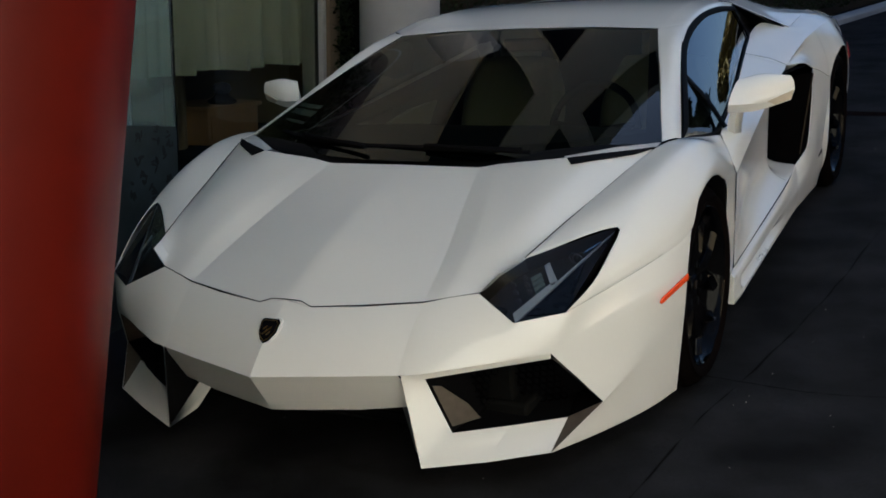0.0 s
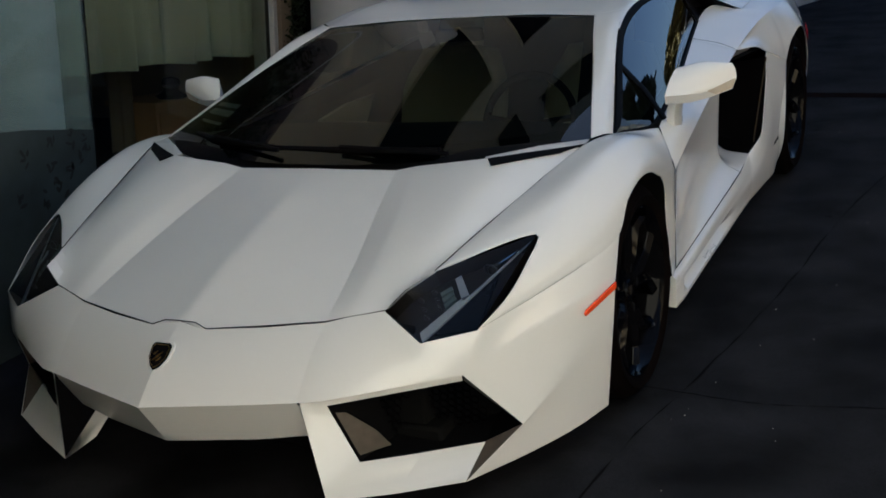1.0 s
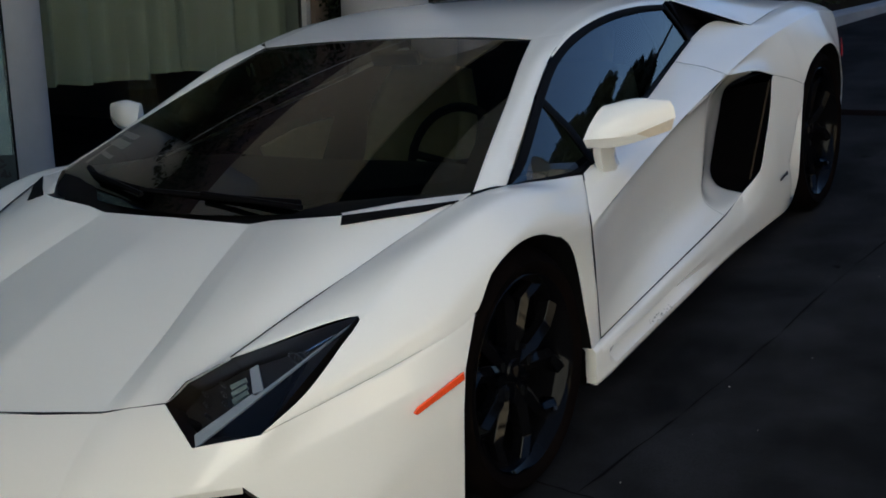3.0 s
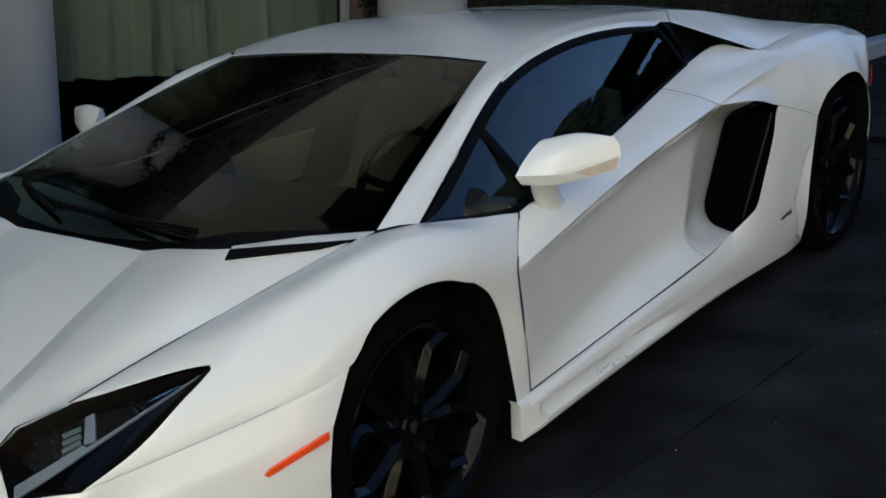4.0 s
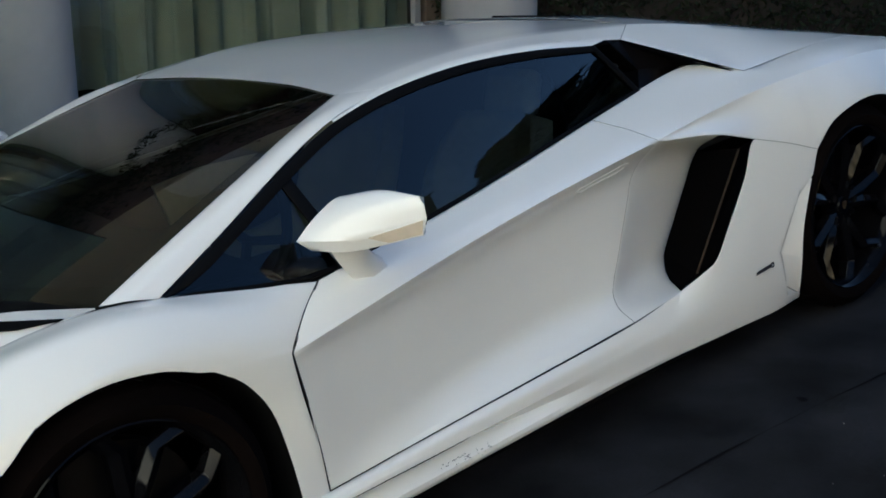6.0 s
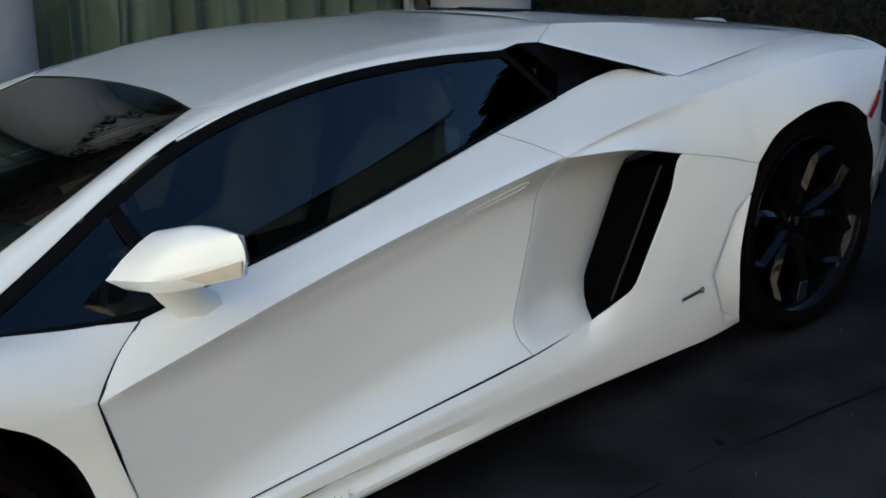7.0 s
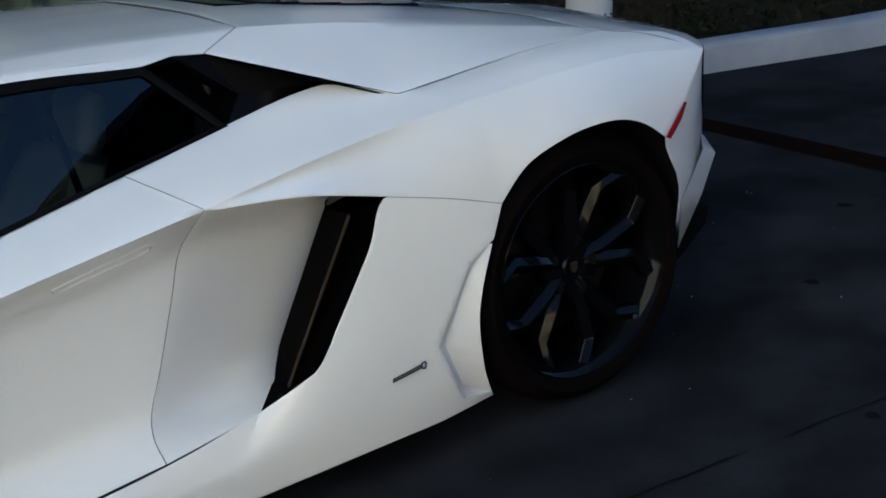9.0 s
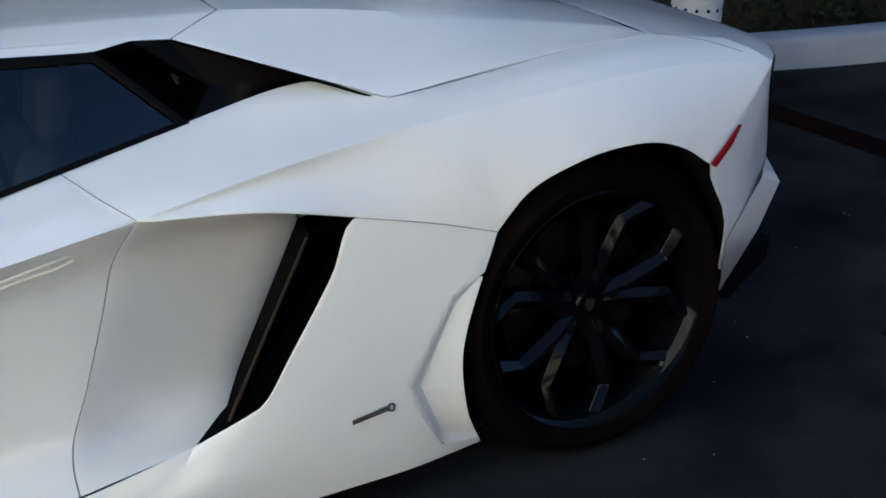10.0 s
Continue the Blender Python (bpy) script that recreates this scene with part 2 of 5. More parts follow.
# front bumper: nose, beak, corner blades, sides
nose = surface([
    [(0, -.953, .528), (.088, -.964, .516), (.25, -.925, .520), (.403, -.877, .526), (.465, -.856, .539), (.548, -.823, .548), (.671, -.879, .494), (.790, -.797, .5055)],
    [(0, -1.066, .464), (.094, -1.048, .460), (.25, -1.010, .459), (.399, -.967, .458), (.459, -.950, .468), (.554, -.903, .475), (.666, -.898, .452), (.7735, -.8195, .45425)],
    [(0, -1.164, .378), (.10, -1.134, .378), (.25, -1.089, .378), (.395, -1.042, .378), (.452, -1.030, .382), (.56, -.968, .390), (.66, -.905, .397), (.757, -.842, .403)]],
    nu=3, straight=True)
beak = surface([
    [(0, -1.164, .378), (.10, -1.134, .378), (.25, -1.089, .378), (.395, -1.042, .378)],
    [(0, -1.085, .247), (.10, -1.058, .247), (.25, -1.019, .250), (.43, -.965, .262)]], nu=3, straight=True)
blade = [
    [(.404, -1.041, .377), (.438, -1.035, .105), (.495, -.946, .179), (.452, -.995, .356)],
    [(.404, -1.041, .377), (.452, -.995, .356), (.757, -.842, .388), (.757, -.842, .403)],
    [(.438, -1.035, .105), (.357, -.930, .252), (.312, -.902, .255), (.380, -.960, .145)],
    [(.438, -1.035, .105), (.520, -.955, .135), (.740, -.82, .140), (.758, -.879, .127)]]
blade_strip = surface([
    [(.438, -1.035, .105), (.600, -.960, .113), (.758, -.879, .127)],
    [(.495, -.946, .179), (.631, -.860, .180), (.768, -.765, .182)]], nu=3, nv=10, straight=True)
blade_notch = [(.758, -.879, .127), (.857, -.722, .223), (.757, -.738, .171), (.768, -.765, .182)]
side = surface([
    [tuple(p + Vector((0, 0, -.0004))) for p in wing_grid[-1] if p.y < -.262] + [(.984, -.245, .5876)],
    [(.757, -.842, .403), (.868, -.665, .455), (.956, -.46, .478), (.990, -.318, .480)],
    [(.857, -.722, .223), (.908, -.60, .290), (.958, -.44, .355), (.987, -.338, .385)],
    [(.760, -.879, .128), (.845, -.69, .118), (.915, -.50, .110), (.955, -.337, .106)]], nu=6, nv=14, hard=(1, 2))
bm = bmesh.new()
for s in BOTH:
    for g in (nose, beak, side):
        add_grid(bm, g, s < 0)
bmesh.ops.remove_doubles(bm, verts=bm.verts, dist=0.003)
nose_creases = [r[i] for r in nose for i in (0, 3)] + [r[0] for r in beak] + nose[-1][:5]
bumper = part("front_bumper", bm, PAINT, car, smooth=42, thick=0.006, creases=nose_creases)

for s in BOTH:
    bm = bmesh.new()
    for q in blade:
        poly(bm, q, s < 0)
    add_grid(bm, blade_strip, s < 0)
    bmesh.ops.remove_doubles(bm, verts=bm.verts, dist=0.003)
    part("bumper_blade", bm, PAINT, bumper, "sharp-edged white blade framing the intake", smooth=12, thick=0.006)
    bm = bmesh.new()
    poly(bm, [(.407, -1.036, .374), (.357, -.929, .253), (.438, -1.033, .108)], s < 0)
    part("blade_back", bm, BLACK, bumper, "black inner side of the blade's stem", smooth=0, thick=0.003)
    # the shade on this painted notch is put in as a dark colour
    bm = bmesh.new()
    poly(bm, blade_notch, s < 0)
    part("blade_notch", bm, DUCT, bumper, "notch behind the outer end of the blade, coloured dark for its shade", smooth=0, thick=0.003)

# intakes in the bumper: dark ducts with a honeycomb screen
for s in BOTH:
    bm = bmesh.new()
    rim = [(.452, -.990, .354), (.757, -.838, .390), (.857, -.720, .223), (.768, -.760, .182), (.495, -.942, .179)]
    deep = [(.50, -.80, .33), (.72, -.72, .34), (.80, -.62, .23), (.74, -.62, .19), (.53, -.78, .19)]
    for i in (0, 2, 3):
        j = (i + 1) % 5
        poly(bm, [rim[i], rim[j], deep[j], deep[i]], s < 0)
    poly(bm, deep, s < 0)
    duct = part("intake_duct", bm, BLACK, bumper, "black intake duct", thick=0.004)
    for i, j in ((1, 2), (4, 0)):
        bm = bmesh.new()
        poly(bm, [rim[i], rim[j], deep[j], deep[i]], s < 0)
        part("duct_wall", bm, DUCT if i == 1 else BLACK, bumper, "dark brown duct side plate", thick=0.004)
    bm = bmesh.new()
    low, high = Vector(rim[4]), Vector(rim[0])
    poly(bm, [low.lerp(high, .10) + Vector((.004, .006, 0)), low.lerp(high, .86) + Vector((.004, .006, 0)), low.lerp(high, .80) + Vector((.016, .030, 0)), low.lerp(high, .42) + Vector((.050, .062, 0)), low.lerp(high, .12) + Vector((.060, .075, 0))], s < 0)
    part("duct_plate", bm, DUCT_LIGHT, bumper, "pale brown plate inside the intake", thick=0.003)
    bm = bmesh.new()
    for r in range(7):
        for c in range(12):
            u, v = (c + 0.5 * (r % 2)) / 12, r / 6.5
            a, b = Vector(deep[0]).lerp(Vector(deep[1]), u), Vector(deep[4]).lerp(Vector(deep[3]), u)
            p = a.lerp(b, v) + Vector((0, -.03, 0))
            ring = [(p.x + .011 * math.cos(k * math.pi / 3 + .5), p.y, p.z + .011 * math.sin(k * math.pi / 3 + .5)) for k in range(7)]
            tube(bm, ring, .0018, 4, s < 0)
    part("honeycomb_screen", bm, GLOSS_BLACK, bumper, "black honeycomb intake screen", smooth=0)
bm = bmesh.new()
for s in BOTH:
    poly(bm, [(0, -1.07, .25), (.42, -.96, .262), (.43, -.74, .25), (0, -.76, .25)], s < 0)
    poly(bm, [(0, -.76, .25), (.43, -.74, .25), (.44, -.76, .10), (0, -.78, .10)], s < 0)
    poly(bm, [(0, -.78, .10), (.44, -.76, .10), (.95, -.33, .105), (0, -.33, .105)], s < 0)
part("lower_grille", bm, MATT, bumper, "black lower centre grille and splitter underside", thick=0.004)
bm = bmesh.new()
for k in range(6):
    z = .115 + k * .024
    box(bm, (-.28, -.805 - (z - .1) * .2, z), (.28, -.765, z + .004))
part("grille_slats", bm, MATT, bumper, "thin black grille slats", smooth=0)

# shield badge on the nose
bm = bmesh.new()
shield = [(-.026, .040), (.026, .040), (.034, .030), (.031, -.005), (.016, -.032), (0, -.044), (-.016, -.032), (-.031, -.005), (-.034, .030)]
lean = Vector((0, .74, .67))
across = Vector((0, -.67, .74))
mid = Vector((0, -1.052, .468))
prism(bm, [mid + Vector((1, 0, 0)) * a * 1.12 + lean * b * 1.12 for a, b in shield], across * .008)
badge = part("shield_badge", bm, PAINT, car, "white shield-shaped badge surround", bevel=.003)
for name, k, mat, h in (("badge_field", .92, BLACK, .0105), ("badge_rim", .80, GOLD, .0115), ("badge_centre", .74, BLACK, .0125)):
    bm = bmesh.new()
    prism(bm, [mid + Vector((1, 0, 0)) * a * k + lean * b * k for a, b in shield], across * h)
    part(name, bm, mat, badge)
bm = bmesh.new()
for a, b, c, d in ((-.012, -.014, .002, -.002), (-.004, -.004, .012, .010), (.002, -.016, .012, -.004), (-.014, .002, -.004, .012)):
    tube(bm, [mid + Vector((1, 0, 0)) * a + lean * b + across * .013, mid + Vector((1, 0, 0)) * c + lean * d + across * .013], .0022, 5)
part("badge_mark", bm, GOLD, badge, "small gold mark without lettering")

ARCH_F = [(.955, -.337, .106), (.972, -.345, .25), (.987, -.338, .385), (.990, -.318, .480), (.984, -.245, .586), (.984, -.150, .656), (.984, -.02, .686), (.982, .105, .673), (.975, .225, .627), (.969, .275, .592), (.955, .345, .500), (.950, .378, .370), (.957, .392, .238)]
ARCH_R = [(.940, 2.392, .115), (.985, 2.346, .235), (1.0, 2.335, .330), (1.0, 2.362, .452), (.995, 2.397, .535), (.987, 2.447, .613), (.993, 2.528, .684), (1.0, 2.637, .720), (1.0, 2.735, .730), (1.0, 2.835, .722), (1.0, 2.915, .692), (1.0, 2.972, .643), (1.0, 3.012, .554), (.995, 3.034, .451), (.980, 3.018, .330)]

# front wings
k0 = min(range(len(wing_grid[-1])), key=lambda i: abs(wing_grid[-1][i].y - .215))
edge = wing_grid[-1][k0:]
behind = surface([
    [tuple(edge[0]), (.970, .285, .583), (.954, .348, .490), (.950, .378, .370), (.957, .392, .238)],
    [tuple(edge[-1]), (.968, .415, .560), (.963, .427, .490), (.955, .450, .370), (.946, .466, .238)]], nu=len(edge) - 1, nv=16)
for i, p in enumerate(edge):
    behind[i][0] = p
front_wings = []
for s in BOTH:
    front_wings.append(panel("front_wing", [wing_grid, behind], PAINT, car, (s,), smooth=40))
    bm = bmesh.new()
    lo, hi = Vector((.952, -.482, .441)), Vector((.992, -.336, .473))
    strip = [lo + Vector((.002, .004, -.008)), lo + Vector((.003, -.008, .001)), lo + Vector((.005, .004, .010)), hi + Vector((.003, 0, .010)), hi + Vector((.003, 0, -.009))]
    prism(bm, [(p.x * s, p.y, p.z) for p in strip], (.006 * s, -.003, 0))
    part("side_reflector", bm, ORANGE, front_wings[-1], "orange side reflector", bevel=.002)

# wheel-arch lips and black liners
for s in BOTH:
    for pts, cy, cz, rad, deep in ((ARCH_F, 0, .33, .352, .66), (ARCH_R, 2.7, .355, .380, .62)):
        bm = bmesh.new()
        line = spline(pts, 60)
        inner = [Vector((deep, cy + (p.y - cy) * rad / max(math.hypot(p.y - cy, p.z - cz), .01), cz + (p.z - cz) * rad / max(math.hypot(p.y - cy, p.z - cz), .01))) for p in line]
        add_grid(bm, [[p + Vector((-.004, 0, 0)) for p in line], [p.lerp(q, .12) + Vector((-.02, 0, 0)) for p, q in zip(line, inner)], inner], s < 0)
        poly(bm, [(deep, p.y, p.z) for p in inner], s < 0)
        part("arch_liner", bm, MATT, car, "black wheel arch liner")

# doors
door_grid = surface([
    [(.884, .560, .710), (.868, .68, .722), (.833, .95, .749), (.785, 1.27, .790), (.731, 1.667, .846)],
    [(.929, .485, .671), (.930, .64, .692), (.912, .93, .716), (.884, 1.28, .757), (.838, 1.705, .808)],
    [(.973, .412, .605), (.962, .60, .636), (.945, .93, .690), (.925, 1.28, .735), (.898, 1.758, .780)],
    [(.969, .418, .580), (.932, .61, .592), (.890, .93, .629), (.860, 1.28, .667), (.838, 1.711, .692)],
    [(.962, .440, .450), (.927, .62, .470), (.882, .93, .518), (.854, 1.26, .558), (.836, 1.676, .600)],
    [(.954, .452, .360), (.926, .63, .370), (.882, .93, .410), (.853, 1.25, .440), (.842, 1.615, .453)],
    [(.950, .460, .300), (.928, .63, .312), (.886, .93, .336), (.857, 1.24, .360), (.853, 1.572, .366)],
    [(.947, .468, .252), (.943, .64, .257), (.926, .93, .281), (.906, 1.24, .300), (.885, 1.557, .326)],
    [(.945, .470, .240), (.948, .64, .250), (.948, .93, .266), (.947, 1.24, .281), (.945, 1.552, .297)]], nu=5, nv=22, hard=(2,))
doors = []
for s in BOTH:
    door = panel("door", [door_grid], PAINT, car, (s,), smooth=15)
    doors.append(door)
    skin = bvhtree.BVHTree.FromPolygons([v.co for v in door.data.vertices], [tuple(p.vertices) for p in door.data.polygons])

    def on_door(y, z, lift=0.0):
        """The place on the door's skin at y and z, lifted outwards."""
        hit = skin.ray_cast(Vector((1.3 * s, y, z)), Vector((-s, 0, 0)))[0]
        return Vector((abs(hit.x) + lift, y, z))
    bm = bmesh.new()
    ring = [on_door(y, z, .001) for y, z in ((1.438, .708), (1.50, .7195), (1.57, .730), (1.630, .7395), (1.648, .735), (1.642, .724), (1.610, .715), (1.54, .708), (1.458, .696), (1.438, .699), (1.438, .708))]
    tube(bm, ring, .0046, 6, s < 0)
    tube(bm, [on_door(y, z, .0005) for y, z in ((1.42, .722), (1.50, .734), (1.58, .745), (1.64, .753))], .0014, 5, s < 0)
    part("door_handle", bm, PAINT, door, "flush white door handle recess")

# rear quarters: shoulder, arch, lower panel, tail corner
deck_line = [(.731, 1.667, .846), (.694, 1.934, .886), (.700, 2.17, .921), (.760, 2.268, .903), (.794, 2.36, .885), (.793, 2.57, .894), (.79, 2.72, .901), (.78, 2.86, .899), (.766, 2.998, .893), (.82, 3.17, .862)]
upper_line = [(.838, 1.705, .808), (.812, 1.96, .8415), (.806, 2.18, .868), (.826, 2.30, .870), (.860, 2.42, .868), (.862, 2.57, .878), (.863, 2.72, .884), (.856, 2.86, .882), (.845, 3.00, .874), (.862, 3.212, .838)]
crease_line = [(.898, 1.758, .780), (.901, 1.98, .811), (.902, 2.20, .833), (.907, 2.32, .842), (.911, 2.44, .849), (.914, 2.58, .853), (.916, 2.72, .856), (.913, 2.86, .854), (.905, 3.00, .845), (.898, 3.250, .806)]
arch_line = [(.903, 1.790, .773), (.939, 1.97, .756), (.950, 2.158, .705), (.970, 2.31, .660), (.987, 2.447, .613), (.997, 2.578, .706), (1.0, 2.735, .730), (1.0, 2.86, .716), (1.0, 2.94, .676), (1.0, 2.985, .640)]
LIP_R = [(1.0, 2.637, .720), (1.0, 2.735, .730), (1.0, 2.835, .722), (1.0, 2.915, .692), (1.0, 2.985, .640)]
lip_line = spline(arch_line[:5], 30) + spline([(.987, 2.447, .613), (.993, 2.528, .684)] + LIP_R, 30)[1:]


def ramp_up(a, b, t):
    t = max(0.0, min(1.0, (t - a) / (b - a)))
    return t * t * (3 - 2 * t)


def at_y(line, y):
    """The point of a line that runs tailwards where it passes y."""
    for p, q in zip(line, line[1:]):
        if q.y >= y:
            return p.lerp(q, max(0.0, min(1.0, (y - p.y) / max(q.y - p.y, 1e-6))))
    return line[-1].copy()


def matched(y, rows):
    """Place along another line that belongs to y on the arch line."""
    for (a, p), (b, q) in zip(zip(arch_line, rows), zip(arch_line[1:], rows[1:])):
        if y <= b[1] or b is arch_line[-1]:
            return p[1] + (q[1] - p[1]) * max(0.0, min(1.0, (y - a[1]) / (b[1] - a[1])))


fine_lines = [spline(r, 400) for r in (deck_line, upper_line, crease_line)]
shoulder_cols = []
for a in lip_line:
    d, u, c = (at_y(l, matched(a.y, r)) for l, r in zip(fine_lines, (deck_line, upper_line, crease_line)))
    swell = .006 * ramp_up(2.45, 2.70, a.y) + .014 * math.exp(-((a.y - 2.43) / .11) ** 2)
    scoop = .012 * ramp_up(1.79, 1.95, a.y) * (1 - ramp_up(2.0, 2.35, a.y))
    shoulder_cols.append(spline([d, u, c], 10) + [c.lerp(a, k / 12) + Vector((1, 0, .45)) * (swell * 4 * (k / 12) * (1 - k / 12) - scoop * 6.75 * (k / 12) * (1 - k / 12) ** 2) for k in range(1, 13)])
shoulder = [[col[i] for col in shoulder_cols] for i in range(23)]
lower = surface([
    [(.937, 1.778, .319), (.962, 1.878, .361), (.968, 1.920, .381), (.966, 1.988, .467), (.958, 2.095, .605), (.950, 2.158, .703), (.970, 2.31, .660), (.987, 2.447, .612)],
    [(.955, 1.735, .272), (.974, 1.90, .300), (.980, 2.06, .390), (.980, 2.17, .465), (.988, 2.28, .460), (1.0, 2.345, .390)],
    [(.968, 1.70, .230), (.974, 1.85, .231), (.979, 2.00, .232), (.982, 2.10, .233), (.985, 2.22, .234), (.987, 2.346, .235)],
    [(.962, 1.70, .141), (.964, 1.85, .136), (.966, 2.00, .131), (.968, 2.10, .128), (.966, 2.22, .122), (.945, 2.392, .115)]], nu=8, nv=36)

# sill: a rounded upper roll over a sharp-ended pocket with a flat shelf
SILL_TOP = spline([(.957, .392, .238), (.946, .468, .236), (.949, .80, .256), (.949, 1.10, .270), (.947, 1.552, .293), (.937, 1.778, .319)], 200)
SILL_BELT = spline([(.968, .388, .205), (.975, .47, .222), (.972, .80, .226), (.969, 1.10, .230), (.967, 1.45, .231), (.968, 1.70, .230)], 200)
SILL_FOOT = spline([(.968, .384, .130), (.975, .47, .134), (.974, .80, .142), (.972, 1.10, .146), (.967, 1.45, .148), (.962, 1.70, .141)], 200)


sill_cols = []
stations = [0, .03, .06, .083, .092, .0935, .100, .106, .112, .125, .15] + [.18 + .82 * k / 40 for k in range(40)]
for u in stations:
    top, belt, foot = (line[int(round(u * 200))].copy() if u not in (.0935,) else line[int(u * 200)].lerp(line[int(u * 200) + 1], u * 200 % 1) for line in (SILL_TOP, SILL_BELT, SILL_FOOT))
    y = belt.y
    deep = .052 * ramp_up(.492, .506, y) * (1 - ramp_up(.75, 1.42, y))
    mid = top.lerp(belt, .5) + Vector((.006, 0, .004)).lerp(Vector((.0025, -.004, -.0025)), ramp_up(1.1, 1.7, y))
    col = spline([top, mid, belt], 16)
    shelf = belt.lerp(foot, .74)
    shelf.x += .1 * deep
    inner = belt.lerp(foot, .46) - Vector((deep, 0, 0))
    lip = belt.lerp(foot, .10) + Vector((.001, 0, 0))
    col += [lip, lip.lerp(inner, .4), lip.lerp(inner, .85), inner, inner.lerp(shelf, .5), shelf, shelf.lerp(foot, .5) + Vector((.002, 0, 0)), foot]
    sill_cols.append(col)
side_sheet = [[sill_cols[0][i] + Vector((-.035, .006, 0)), sill_cols[0][i] + Vector((-.004, 0, 0))] + [c[i] for c in sill_cols] + lower[i] for i in range(25)]
tail_side = surface([
    [(.898, 3.250, .806), (.892, 3.254, .792), (.885, 3.257, .778)],
    [(.950, 3.160, .742), (.919, 3.212, .712), (.882, 3.256, .682)],
    [(1.0, 2.985, .640), (.958, 3.12, .605), (.875, 3.260, .580)],
    [(.998, 3.030, .500), (.945, 3.14, .490), (.855, 3.265, .480)],
    [(.980, 3.018, .330), (.910, 3.13, .320), (.800, 3.26, .31)]], nu=4, nv=10)
for i in range(9):
    k = 10 + 1.5 * i
    joint = shoulder[int(k)][-1].lerp(shoulder[min(int(k) + 1, 22)][-1], k % 1)
    shift = joint - tail_side[i][0]
    for j in range(11):
        tail_side[i][j] += shift * (1 - j / 10) ** 2
SCUFF = material("scuffed_plastic", (0.13, 0.14, 0.14), 0.8, spread=.3)


def scuffs(owner, s):
    """Scraped flecks on the lip of the pocket, on the car's left."""
    if s < 0:
        return
    rng = random.Random(21)
    bm = bmesh.new()
    for k in range(44):
        y = rng.choice((.80, .815, .83, .845, .86, .875, .90, .93)) + rng.gauss(0, .008)
        z = .166 + rng.uniform(-.010, .012)
        x = .9780 - max(0, z - .168) * 1.2
        a = rng.gauss(.9, .7)
        r = rng.uniform(.001, .005)
        tube(bm, [(x, y - r * math.cos(a), z - r * math.sin(a) * .5), (x, y + r * math.cos(a), z + r * math.sin(a) * .5)], rng.uniform(.0006, .0013), 4)
    part("scuff", bm, SCUFF, owner, "grey scrape marks on the sill lip", smooth=0)["kind"] = "stuff"


lower_edge = [r[-1] for r in lower]


def on_edge(z):
    """The point of the panel's edge along the wheel arch at that height."""
    for p, q in zip(lower_edge, lower_edge[1:]):
        if q.z <= z <= p.z:
            return p.lerp(q, (p.z - z) / (p.z - q.z))


RECESS = [(2.394, .529), (2.335, .500), (2.217, .328), (2.262, .206), (2.290, .156), (2.400, .128)]
RECESS_WAY = []
for p, q in zip(RECESS, RECESS[1:]):
    RECESS_WAY.append((-(q[1] - p[1]), q[0] - p[0]))

